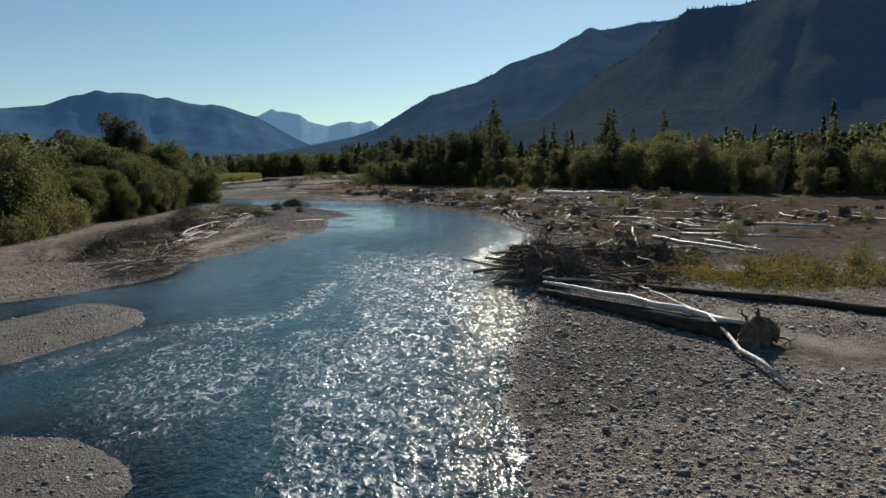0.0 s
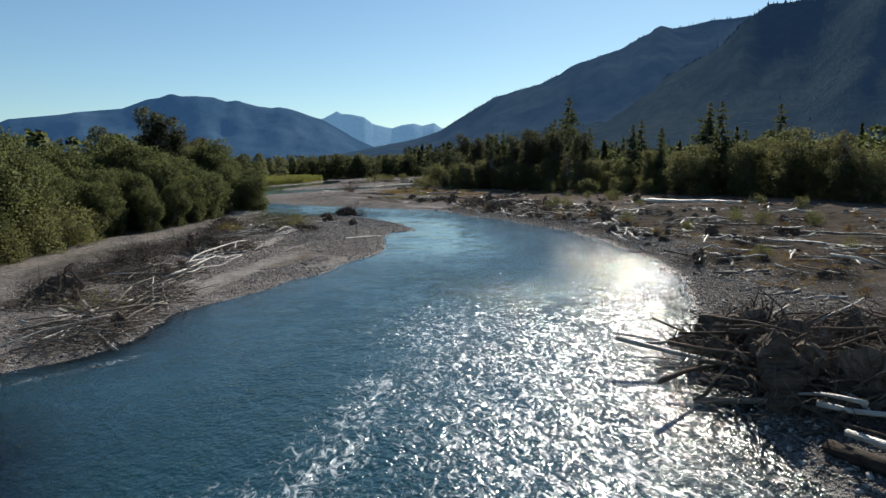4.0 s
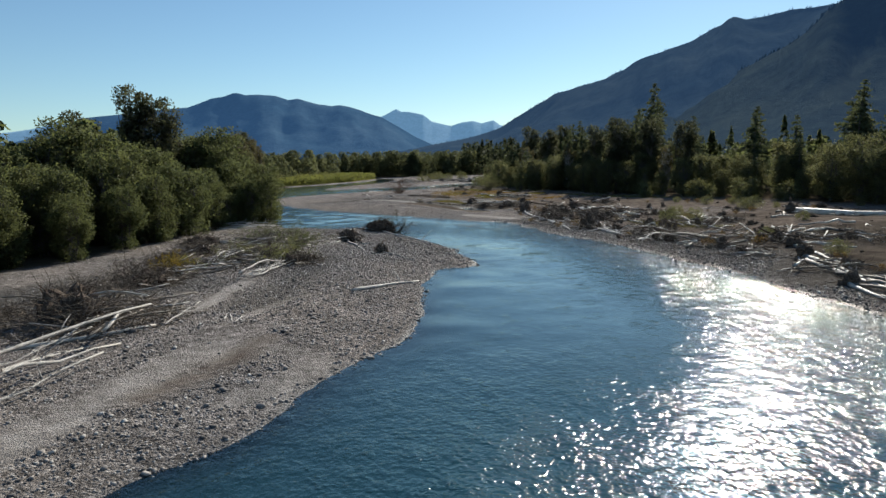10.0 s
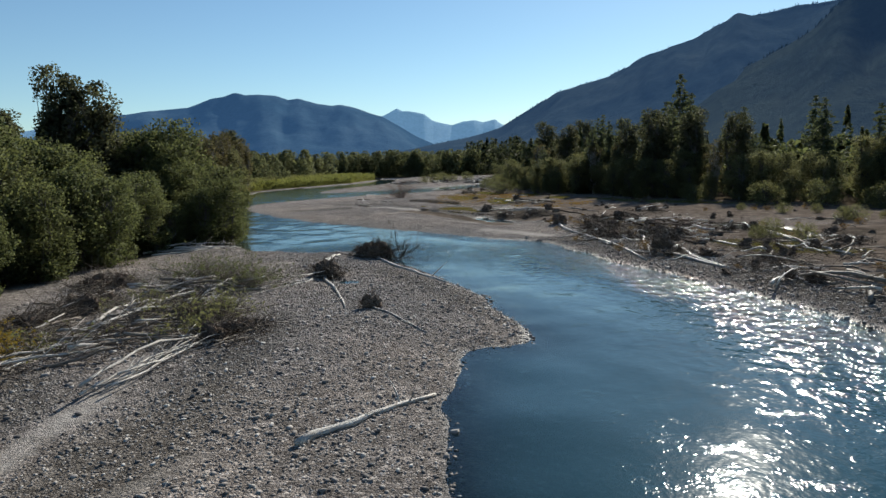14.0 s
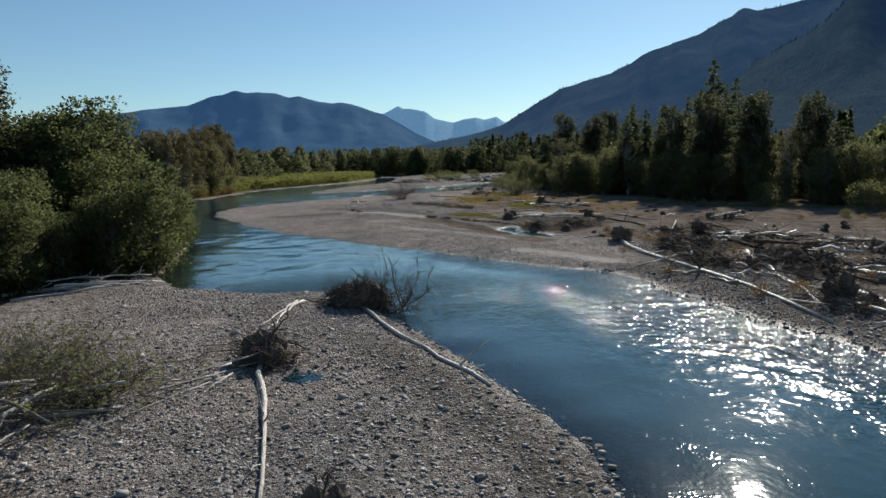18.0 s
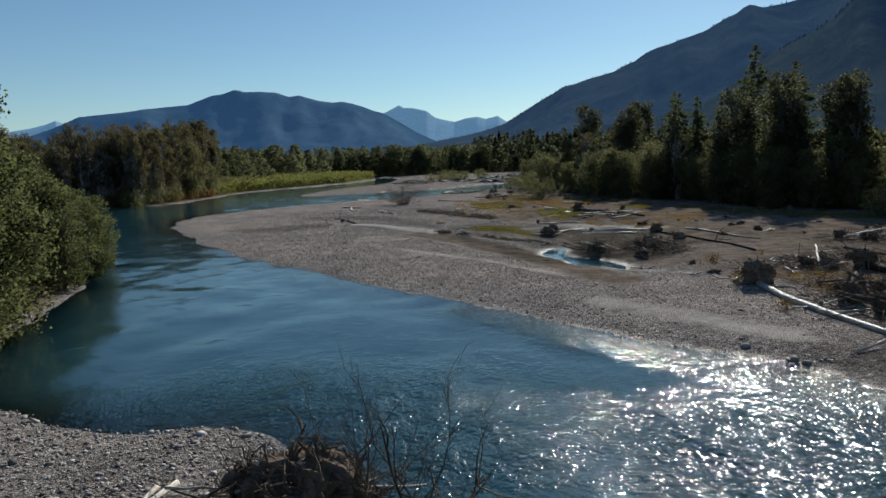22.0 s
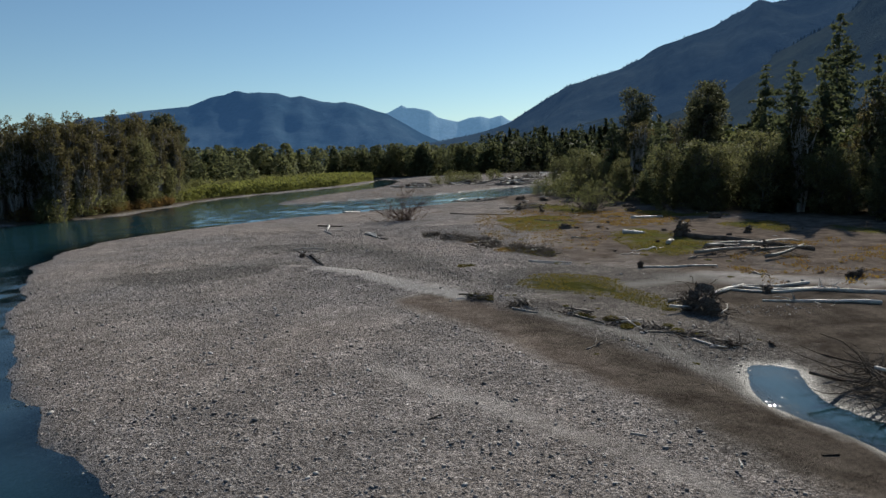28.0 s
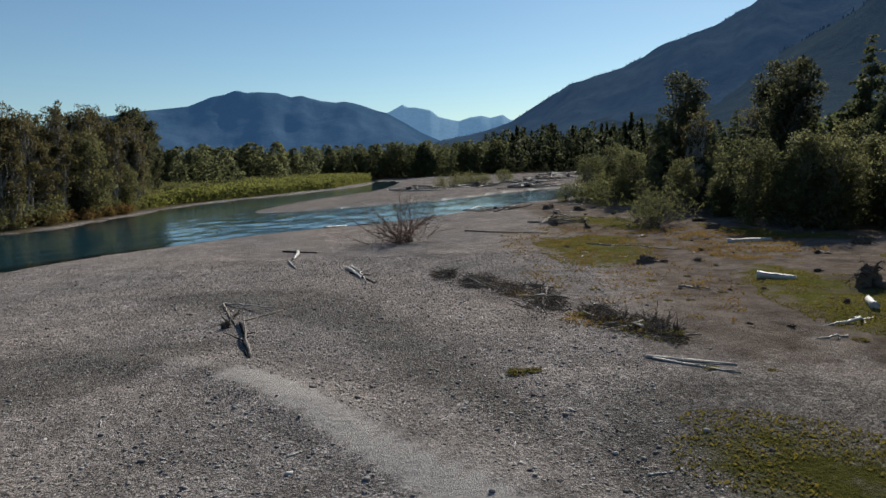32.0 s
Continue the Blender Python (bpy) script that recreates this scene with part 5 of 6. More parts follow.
# right bank by the bend
drift_log(15.1, 168.8, 17.0, 137.6, 0.17, 0.07, root=1.25, branches=5, seed=20, label="very long pale fallen fir trunk")
drift_log(22.6, 159.6, 18.0, 139.8, 0.14, 0.07, branches=3, seed=21)
drift_log(19.4, 141.5, 21.6, 131.4, 0.17, 0.07, root=1.3, branches=4, seed=22, label="pale trunk with a big dark root plate")
drift_log(21.6, 144.0, 21.4, 132.5, 0.13, 0.06, branches=4, seed=23)
drift_log(25.2, 149, 28, 142, 0.15, 0.07, branches=2, seed=24)
drift_log(34.6, 154, 33.2, 136.5, 0.2, 0.09, branches=3, seed=25)
drift_log(50.4, 153.8, 66, 138.2, 0.45, 0.2, root=1.5, branches=2, seed=26, label="large bleached trunk lying along the forest edge")
drift_log(30.0, 111.5, 27.0, 90.8, 0.16, 0.08, root=0.9, branches=3, seed=27)
drift_log(27.0, 100.5, 26.0, 92, 0.14, 0.07, root=0.8, branches=1, seed=28)
drift_log(41.5, 79.8, 45.2, 70.2, 0.20, 0.11, DRIFT, branches=2, seed=29)
drift_log(44.6, 70.0, 51.8, 63, 0.20, 0.11, branches=2, seed=30)
drift_log(58.6, 80.2, 54.8, 70.1, 0.18, 0.10, DRIFT, branches=2, seed=34)
drift_log(31.4, 61.6, 34.7, 49.5, 0.19, 0.10, branches=2, seed=35)
drift_log(62.8, 74.1, 61.7, 63.4, 0.18, 0.10, DRIFT, root=1.0, branches=3, seed=36)
drift_log(35.6, 63.6, 41.9, 57.9, 0.18, 0.10, branches=1, seed=31)
drift_log(36, 94, 41, 82, 0.15, 0.07, DRIFT, root=1.0, branches=6, seed=32)
drift_log(32.5, 118, 30, 105, 0.14, 0.07, root=0.8, branches=6, seed=33)
drift_pile(22.5, 152, 5.0, 7, 1.2, 17, 500, 15, 520, (0.05, 0.13), mounds=14, mat=ROOT, pale=0.35)
drift_pile(17.6, 156, 2.6, 5.0, 0.9, 8, 514, 25, 320, (0.05, 0.11), mounds=7, mat=ROOT, pale=0.35)
drift_pile(33, 160, 5.0, 5.0, 0.9, 9, 515, 50, 320, (0.06, 0.13), mounds=7, mat=ROOT, pale=0.35)
drift_pile(19.5, 164, 4.0, 5, 1.1, 10, 501, 20, 420, (0.05, 0.12), mounds=11, mat=ROOT, pale=0.3)
drift_pile(30, 140, 6, 8, 0.8, 9, 502, 10, 320, (0.05, 0.12), mounds=9)
drift_pile(27, 168, 5, 6, 0.8, 14, 504, 40, 240, mounds=6, mat=ROOT)
drift_pile(36, 128, 6, 6, 0.7, 14, 505, 30, 200, mounds=4)
drift_pile(30, 96, 4, 6, 0.8, 12, 506, -10, 200, mounds=5)
drift_pile(40, 104, 5, 6, 0.7, 14, 507, 60, 200, mounds=4)
drift_pile(38, 70, 5, 6, 0.6, 14, 508, 140, 180, mounds=3)
drift_pile(26, 122, 3.5, 4.5, 0.9, 8, 503, -30, 90)
for k, (x, y, turn) in enumerate(((19.6, 140, -10), (24.6, 133, 60), (23.4, 127, 20), (27.0, 116, 30), (29.5, 106, -20), (33, 122, 70), (38, 146, 30), (41, 120, 50), (44, 92, 20), (35, 84, 120), (48, 80, 100), (27, 74, 10), (30, 66, 150), (52, 104, 60), (58, 92, 40), (26, 178, 30), (21, 174, 10), (31, 186, 60))):
    drift_pile(x, y, 2.4 + 0.5 * (k % 3), 3.0 + 0.6 * (k % 4), 0.7 + 0.15 * (k % 3), 4 + k % 4, 1500 + k, turn, 240, (0.04, 0.10), (1.8, 5.0), "brown heap of broken roots and pale sticks on the bar", mat=ROOT if k % 2 else DRIFT, mounds=4, pale=0.4, twig_len=(0.4, 1.5), spread=0.8)
drift_log(45, 92.5, 52.5, 83, 0.14, 0.07, DRIFT, branches=3, seed=80)
drift_log(37.6, 88, 41.8, 79.4, 0.16, 0.08, branches=1, seed=81)
drift_log(34.7, 57.9, 35.6, 50, 0.16, 0.08, branches=3, seed=82)
drift_log(35.7, 64.5, 44.3, 56.6, 0.15, 0.07, DRIFT, branches=2, seed=83)
drift_log(28.9, 109, 28, 92.4, 0.15, 0.07, branches=4, seed=84)
drift_log(32.4, 122.4, 38.9, 128.3, 0.16, 0.08, branches=4, seed=85, lift1=0.5)
drift_log(31.6, 121.6, 31.2, 126, 0.09, 0.04, branches=2, seed=86, lift1=1.6)
drift_log(33.0, 121.2, 35.6, 124.4, 0.1, 0.05, branches=2, seed=87, lift1=1.3)
drift_log(18.3, 198, 21.4, 183, 0.13, 0.07, DARKLOG, root=0.8, branches=3, seed=88, label="dark half-buried trunk on the bar")
drift_log(21.9, 199.8, 25, 190, 0.10, 0.05, DRIFT, branches=3, seed=89)
drift_log(23.7, 173, 24.8, 161.3, 0.26, 0.12, DARKLOG, root=1.1, branches=4, seed=90, label="dark half-buried trunk on the bar")
# the log jam at the first bend
# Its shaded flank is painted by the dark bark.
jam_log = drift_log(17.4, 25.0, 13.0, 40.2, 0.44, 0.2, DARKLOG, root=1.25, branches=2, seed=40, label="thick dark fallen trunk with root plate on the shore")
# Sun along the trunk's top, added as a thin pale strip of wood.
heap = Heap()
heap.tube(arc((0.0, 0.3, 0.74), (-4.3, 14.6, 0.46), 0.006, np.random.default_rng(4), 9, 0.003), np.linspace(0.2, 0.1, 9), 9, 0.12, np.random.default_rng(5))
part("bare_wood", heap.mesh("bare_wood"), BLEACHED, jam_log, "pale wood strip standing in for sunlight along the top")
drift_log(15.4, 20.4, 17.2, 34.0, 0.09, 0.05, branches=1, seed=41, lift0=0.1, lift1=0.7)
drift_log(28.6, 26.0, 17.6, 40.6, 0.26, 0.15, DARKLOG, branches=1, seed=42)
drift_pile(15.5, 46.5, 4.2, 6.0, 2.4, 44, 510, 115, 700, (0.045, 0.12), (2.5, 7), "large dark log jam at the water's edge", mat=ROOT, pale=0.10, mounds=10, spread=1.0)
drift_pile(22, 49, 5.5, 5.5, 1.8, 36, 511, 100, 600, (0.04, 0.11), (1.5, 5), "tangled driftwood jam on the bar", mat=ROOT, pale=0.16, mounds=9, spread=1.1)
drift_pile(19, 41, 4.5, 4.5, 0.9, 20, 512, 70, 300, (0.05, 0.13), (2, 6), "scattered driftwood of the log jam", mat=ROOT, mounds=4, spread=1.0)
drift_log(11.4, 45.2, 20, 40.5, 0.13, 0.07, DRIFT, branches=3, seed=43, lift0=0.3, lift1=0.5)
drift_log(14.6, 52, 21.5, 56, 0.15, 0.08, DRIFT, root=0.9, branches=4, seed=44, lift1=0.4)
drift_log(23.5, 47.5, 25.2, 53, 0.12, 0.06, branches=1, seed=45, lift1=2.2)
drift_pile(27.5, 51, 4, 4, 0.8, 16, 513, 80, 220, (0.05, 0.12), (2, 5), "low driftwood tangle on the bar", mounds=4)
# left bank debris
drift_pile(-15, 60.5, 2.8, 5.5, 1.0, 30, 520, 28, 520, (0.03, 0.075), (2.5, 6.5))
drift_pile(-14.5, 68, 2.4, 4.5, 0.9, 18, 521, 35, 420, (0.03, 0.07), (2.5, 6))
drift_pile(-17.0, 78, 2.8, 5.5, 1.1, 22, 522, 40, 520, (0.03, 0.075), (2.5, 6))
drift_pile(-16.4, 93.8, 4.4, 4.2, 1.9, 20, 523, 50, 950, (0.03, 0.08), (2.5, 6))
drift_pile(-15.5, 114, 3.5, 4.2, 0.8, 20, 524, 60, 360, (0.04, 0.1), (2, 5))
drift_pile(-16, 127.5, 4.0, 3.6, 1.0, 22, 525, 70, 420, (0.04, 0.1), (2, 5.5))
drift_pile(-14.5, 119.5, 2.6, 3.2, 0.9, 14, 526, 50, 320, (0.04, 0.09), (2, 4.5))
drift_log(-17.6, 88.2, -12.8, 92.6, 0.12, 0.06, branches=3, seed=50)
drift_log(-16.8, 75.6, -13.2, 93.2, 0.11, 0.05, branches=4, seed=51, label="long pale curved trunk on the debris pile", lift0=0.1, lift1=1.0)
for k, (xa, ya, xb, yb, ra) in enumerate(((-15.8, 75.2, -12.9, 89, 0.10), (-14.8, 76, -12.5, 86.6, 0.09), (-15.6, 79.5, -14.1, 88.5, 0.08), (-17.6, 80, -15.2, 91, 0.09), (-18.8, 108, -14.4, 112.6, 0.07), (-18.3, 109.2, -14.9, 114.2, 0.06),
                                         (-17.4, 116.4, -16, 130.6, 0.10), (-17.8, 118.4, -14.8, 128.2, 0.08), (-12.3, 105.4, -10.7, 115.9, 0.07), (-12.0, 106.5, -10.9, 114.8, 0.05), (-11.6, 106.2, -9.9, 115.6, 0.05), (-20.4, 126.8, -15.4, 129.7, 0.08),
                                         (-19, 125.6, -15.2, 129.3, 0.07), (-14.4, 119.2, -13.3, 125.8, 0.07), (-16.8, 118.8, -13.6, 123.2, 0.06), (-14, 120.4, -11.9, 118.2, 0.05), (-17.8, 62.5, -12.4, 56.4, 0.10), (-17.0, 63.8, -12.2, 57.6, 0.09), (-16.4, 64.5, -12.8, 60.2, 0.07),
                                         (-18.6, 60, -13.2, 57.8, 0.06), (-14.6, 70.5, -12.6, 64.8, 0.07), (-13.4, 72, -12.6, 66, 0.05), (-26.5, 150.5, -21.2, 155.2, 0.08), (-28, 151, -22.6, 156.4, 0.07), (-24.6, 149, -21.6, 153.6, 0.05))):
    drift_log(xa, ya, xb, yb, ra * 0.95, ra * 0.45, branches=8, seed=100 + k, label="thin bleached trunk in a sheaf of driftwood", lift0=0.2 + 0.2 * (k % 3), lift1=0.1 + 0.3 * (k % 2), reach=1.4)
for k, (x, y) in enumerate(((-22, 85.5), (-23, 93.5), (-20.5, 101), (-19.5, 108), (-21, 77), (-20.5, 67.5))):
    drift_pile(x, y, 2.8, 3.6, 0.9, 6, 540 + k, 20, 420, (0.03, 0.07), (1.5, 3.5), "dark tangle of dead brush in the old channel", mounds=3, pale=0.15)
dead_bush(-17.4, 132.4, 3.4, 1.5, 60, 740, "sprawling half-leafy uprooted willow", leaf=1500, leafmat=ALDER)
dead_bush(-11.7, 118.2, 2.3, 1.3, 40, 741, "sprawling half-leafy uprooted willow", leaf=1300)
dead_bush(-19.2, 111.2, 1.7, 1.3, 30, 742, "golden dry bush among the driftwood", leaf=1500, leafmat=GOLD)
for k, (x, y) in enumerate(((-21.5, 117), (-21.2, 123), (-23.6, 130), (-18.4, 105), (-13, 119.6), (-10.2, 115))):
    drift_pile(x, y, 2.2, 3.0, 0.9, 6, 580 + k, 40, 420, (0.03, 0.07), (1.5, 3.5), "dark tangle of dead brush on the gravel", mounds=6, pale=0.3)
for k, (xa, ya, xb, yb, ra) in enumerate(((-18.2, 126.7, -15.9, 130.0, 0.07), (-23, 136.6, -16.1, 133.6, 0.06), (-19.6, 132.1, -16.7, 128.6, 0.06), (-14, 120, -13.5, 125.3, 0.08), (-15.1, 122.6, -13.3, 125.0, 0.06), (-13.3, 122.9, -12.2, 121.1, 0.05), (-12.5, 105.7, -11.3, 115.5, 0.05),
                                         (-12.2, 106, -10.6, 112.2, 0.045), (-11.9, 107.3, -10.9, 113.6, 0.04), (-12.3, 106.6, -11.5, 113.2, 0.04), (-17.7, 116.3, -18.9, 125.0, 0.09), (-20, 126.2, -15.9, 130.8, 0.08), (-17.6, 108.9, -18.1, 115, 0.05), (-18, 109, -17.2, 114.4, 0.045), (-18.4, 109.4, -18.9, 115.6, 0.04),
                                         (-29.6, 150.1, -23.6, 151, 0.06), (-29.1, 154.6, -24, 153.7, 0.06), (-9.2, 131.9, -11.8, 129.6, 0.04), (-9.1, 131.6, -10.2, 127.6, 0.04))):
    drift_log(xa, ya, xb, yb, ra * 1.0, ra * 0.45, branches=8, seed=240 + k, label="thin bleached trunk in a sheaf of driftwood", lift0=0.2 + 0.15 * (k % 3), lift1=0.3 * (k % 2), reach=1.2)
for k, (xa, ya, xb, yb) in enumerate(((-9.7, 93.8, -10.0, 95.3), (-9.9, 95.2, -8.9, 94.3), (-9.7, 94.9, -9.2, 93.5), (-8.9, 94.3, -9.0, 93.2))):
    drift_log(xa, ya, xb, yb, 0.05, 0.025, seed=270 + k, label="short pale stick lying on the sand")
drift_log(-29, 149, -21.8, 156, 0.13, 0.05, branches=5, seed=52)
drift_log(-27.5, 147.5, -23, 153.8, 0.1, 0.05, branches=3, seed=53)
# the wide bar on the right
drift_log(15.8, 225.0, 22.2, 215.6, 0.26, 0.14, ROOT, root=1.0, seed=60, branches=3, label="dark fallen trunk with a ragged root plate")
drift_log(18.2, 200.6, 10.9, 203.2, 0.12, 0.06, branches=3, seed=61)
drift_log(8.9, 201.3, 12.3, 204.4, 0.14, 0.07, branches=2, seed=71)
drift_log(16.5, 198.6, 11.4, 200.0, 0.11, 0.05, branches=3, seed=72)
drift_log(15.5, 203.4, 11.6, 204.2, 0.09, 0.05, branches=1, seed=73)
drift_log(8.3, 210.8, 13.2, 210.4, 0.085, 0.045, root=0.45, seed=62)
drift_log(12, 203.8, 18, 200.6, 0.09, 0.05, branches=3, seed=63)
drift_log(16.9, 245.7, 20.7, 246.4, 0.22, 0.16, seed=64)
drift_log(1.4, 214.4, 4.2, 213.2, 0.06, 0.04, seed=65)
drift_log(-18.4, 228.3, -14.6, 224.7, 0.06, 0.02, branches=2, seed=66, lift1=0.4)
drift_log(-13.7, 216.7, -15.9, 223.4, 0.07, 0.03, DRIFT, seed=67, lift1=0.3)
drift_log(-18.6, 244.6, -17.2, 240.8, 0.1, 0.06, seed=68)
drift_log(-13, 240.8, -11, 233.2, 0.1, 0.04, branches=3, seed=69)
drift_pile(9.9, 186.5, 1.6, 2.8, 0.8, 5, 530, 100, 260, (0.03, 0.08), (1.5, 3.2), mat=ROOT, mounds=5)
drift_pile(14.5, 186, 2.6, 4, 1.0, 6, 531, 20, 420, (0.04, 0.09), (2, 4.5), mat=ROOT, mounds=6)
drift_pile(7.9, 198.6, 1.0, 2.2, 1.0, 5, 532, 60, 160, (0.04, 0.08), (1.2, 2.4), "dark root clump with broken sticks on the mossy bar", mounds=6, twig_len=(0.3, 1.1))
drift_pile(-1.2, 225.0, 1.2, 5.0, 0.35, 8, 533, -28, 420, (0.03, 0.06), (1.0, 2.5), "low ridge of mossy twigs and flood debris", mounds=0, twig_len=(0.25, 0.9))
drift_pile(8, 268, 4, 3, 0.6, 10, 534, 90, 80, (0.06, 0.14), (2, 5))
drift_pile(2, 292, 5, 3, 0.6, 10, 535, 70, 60, (0.06, 0.14), (2, 6))
drift_pile(18, 216, 4, 3, 0.7, 8, 536, 80, 90)
dead_bush(-10, 255, 4.8, 4.3, 46, 20, "reddish leafless willow bush on the bar", leaf=420, mat=REDTWIG, leafmat=REDBRUSH, stout=0.9)
dead_bush(15.6, 262, 4.2, 3.8, 60, 21, "leaning half-leafy bush on the bar", leaf=5200)
for k in range(6):
    u = k / 5
    drift_pile(-6.0 + 9.0 * u, 234.4 - 16.6 * u, 0.9, 2.2, 0.42 - 0.03 * (k % 3), 4, 1620 + k, -30, 300, (0.02, 0.05), (0.8, 2.2), "long low ridge of mossy twigs and flood debris", mounds=2, twig_len=(0.25, 0.9), pale=0.2)
drift_pile(-3.6, 230.6, 1.2, 2.8, 0.35, 8, 537, -30, 380, (0.03, 0.06), (1.0, 2.5), "low ridge of mossy twigs and flood debris", mounds=0, twig_len=(0.25, 0.9))
drift_pile(2.0, 219.0, 1.2, 2.4, 0.3, 5, 538, -30, 320, (0.03, 0.06), (1, 2), "low ridge of mossy twigs and flood debris", mounds=0, twig_len=(0.25, 0.8))
for k, (xa, ya, xb, yb, ra, mt) in enumerate(((-2.9, 201.6, -2.0, 200.7, 0.05, DRIFT), (-1.2, 199.1, -0.1, 198.1, 0.05, BLEACHED), (1.5, 197.7, 2.6, 196.2, 0.05, DRIFT), (3.9, 194.5, 5.6, 194.1, 0.04, DRIFT), (1.0, 192.0, 1.8, 192.9, 0.03, DRIFT), (1.6, 214.2, 4.0, 212.4, 0.05, BLEACHED),
                                             (-18.5, 228.2, -16.0, 222.4, 0.06, DRIFT), (-15.9, 223.3, -14.6, 225.9, 0.05, DRIFT), (-15.9, 222.8, -13.9, 217.0, 0.08, DARKLOG), (-20.5, 250.7, -17.2, 249.4, 0.09, DARKLOG), (-19, 250, -18.6, 246, 0.16, BLEACHED), (-13.2, 239.6, -11.6, 235, 0.14, BLEACHED),
                                             (-12.6, 237.6, -10.4, 232.6, 0.08, DARKLOG), (-20.6, 272, -18.6, 276.4, 0.16, BLEACHED), (-17, 276, -14, 275, 0.09, DRIFT), (13.0, 219.9, 14.2, 222.4, 0.2, BLEACHED), (11.6, 228.4, 13.2, 227.2, 0.24, BLEACHED), (-4, 262, 4, 258, 0.09, DRIFT), (6, 248, 12, 243, 0.07, DRIFT))):
    drift_log(xa, ya, xb, yb, ra, ra * 0.5, mt, branches=0 if ra > 0.12 else 3, seed=200 + k, label="broken weathered branch lying on the bar", reach=0.9)
drift_log(-16.4, 222.2, -16.7, 225.4, 0.08, 0.04, DARKLOG, root=0.3, branches=3, seed=230, label="small dark stump stranded on the gravel")


for k, (x, y) in enumerate(((-13.5, 191.2), (-12.7, 187.0), (-4.6, 185.4), (0.5, 183.7), (2.6, 181.6), (5.3, 182.3), (-16.2, 209.9), (-9.9, 206.9), (-19.3, 225.6), (-4.0, 207.4), (-1.1, 205.4), (-15.9, 254.6))):
    drift_log(x, y, x + 0.45 * math.cos(k * 1.9), y + 0.45 * math.sin(k * 1.9), 0.03, 0.018, (BLEACHED, BLEACHED, DARKLOG)[k % 3], seed=400 + k, label="short broken stick lying on the gravel")

# left bank: dead brush along the old channel, dark root masses
for k, (x, y) in enumerate(((-24, 72), (-23, 77), (-22.2, 82), (-21.4, 87), (-20.8, 92), (-21.5, 98), (-22, 103), (-21.5, 108), (-23.5, 86), (-24.5, 80), (-22.5, 113), (-25.5, 67))):
    dead_bush(x, y, 1.7 + 0.3 * (k % 3), 1.0 + 0.25 * (k % 4), 16, 700 + k, "low dead brush along the dry channel")
drift_log(-20.5, 69, -17, 63.5, 0.16, 0.08, DRIFT, root=1.5, branches=3, seed=54)
drift_log(-17.2, 93.5, -13.2, 97.6, 0.13, 0.06, DRIFT, root=1.6, branches=3, seed=55)
drift_log(-18.6, 96.5, -14, 102, 0.13, 0.06, DRIFT, root=1.3, branches=3, seed=56)
drift_log(-12.4, 92.4, -11.8, 96.4, 0.06, 0.03, branches=4, seed=57, lift1=0.5)
dead_bush(-13.2, 128.8, 3.4, 1.7, 60, 730, "sprawling half-leafy uprooted willow", leaf=1900, mat=TWIG, leafmat=ALDER)
dead_bush(-17, 121, 2.4, 1.5, 26, 731, "sprawling half-leafy uprooted willow", leaf=700)
dead_bush(-12.2, 115, 2.0, 1.2, 22, 732, "sprawling half-leafy uprooted willow", leaf=900)
dead_bush(-17.6, 112.5, 2.2, 1.1, 22, 733, "dry golden brush among driftwood", leaf=500)
dead_bush(-16, 64, 2.0, 1.2, 20, 734, "half-leafy uprooted willow among driftwood", leaf=500)

# ---- scattered wood on the right-hand bar ----
sc = np.random.default_rng(321)


def on_right_bar(y, u):
    """A place between the bank and the forest at a given distance along the valley."""
    bank = np.interp(y, [p[1] for p in RIGHT_BANK[:18]], [p[0] for p in RIGHT_BANK[:18]]) if y < 155 else np.interp(y, [155, 175, 200, 225, 260, 290], [13, 9, 4, 3, 0, 6])
    edge = np.interp(y, FOREST_R[:, 1], FOREST_R[:, 0])
    return bank + 2.5 + (min(edge, 75) - bank - 5) * u


stick_kinds = []
for k in range(7):
    r = np.random.default_rng(600 + k)
    ob = thing("driftwood_stick", Matrix(), "weathered stick of driftwood on the gravel", "stick", "scattered driftwood")
    heap, ln, t = Heap(), r.uniform(2.0, 5.0), r.uniform(0.05, 0.13)
    pts = arc((-ln / 2, 0, t), (ln / 2, 0, t), 0.05, r, 7, 0.025)
    pts[:, 2] = np.abs(pts[:, 2]) + t * 0.3
    heap.tube(pts, np.linspace(t, t * 0.4, 7), 7, 0.15, r)
    part("stem", heap.mesh("stem"), (BLEACHED, DRIFT, DRIFT)[k % 3], ob)
    for j in range(3):
        hb, b = Heap(), pts[r.integers(1, 5)]
        hb.tube(arc(b, b + r.normal(size=3) * (0.5, 0.5, 0.25) + (0.4, 0, 0.1), 0.1, r, 4), np.linspace(t * 0.5, 0.01, 4), 5, 0, r)
        part("branch", hb.mesh("branch"), (BLEACHED, DRIFT, DRIFT)[k % 3], ob)
    stick_kinds.append(ob)
STICKS = Grove(*stick_kinds)
clump_kinds = []
for k in range(5):
    ob = thing("root_clump", Matrix(), "dark ragged root clump stranded on the bar", "driftwood", "root clumps")
    rootwad(ob, 0.8, (1.0, 0.2 * k, 0.4), 640 + k, 14, 40, (0, 0, 0.32), "")
    clump_kinds.append(ob)
CLUMPS = Grove(*clump_kinds)
for k in range(230):
    y = sc.choice([sc.uniform(58, 130), sc.uniform(125, 180), sc.uniform(170, 300)], p=[0.4, 0.35, 0.25])
    x = on_right_bar(y, sc.random() ** 1.3)
    STICKS.plant(int(sc.integers(7)), x, y, sc.uniform(0.6, 1.5) * (0.45 if y > 172 else 1.0), sc)
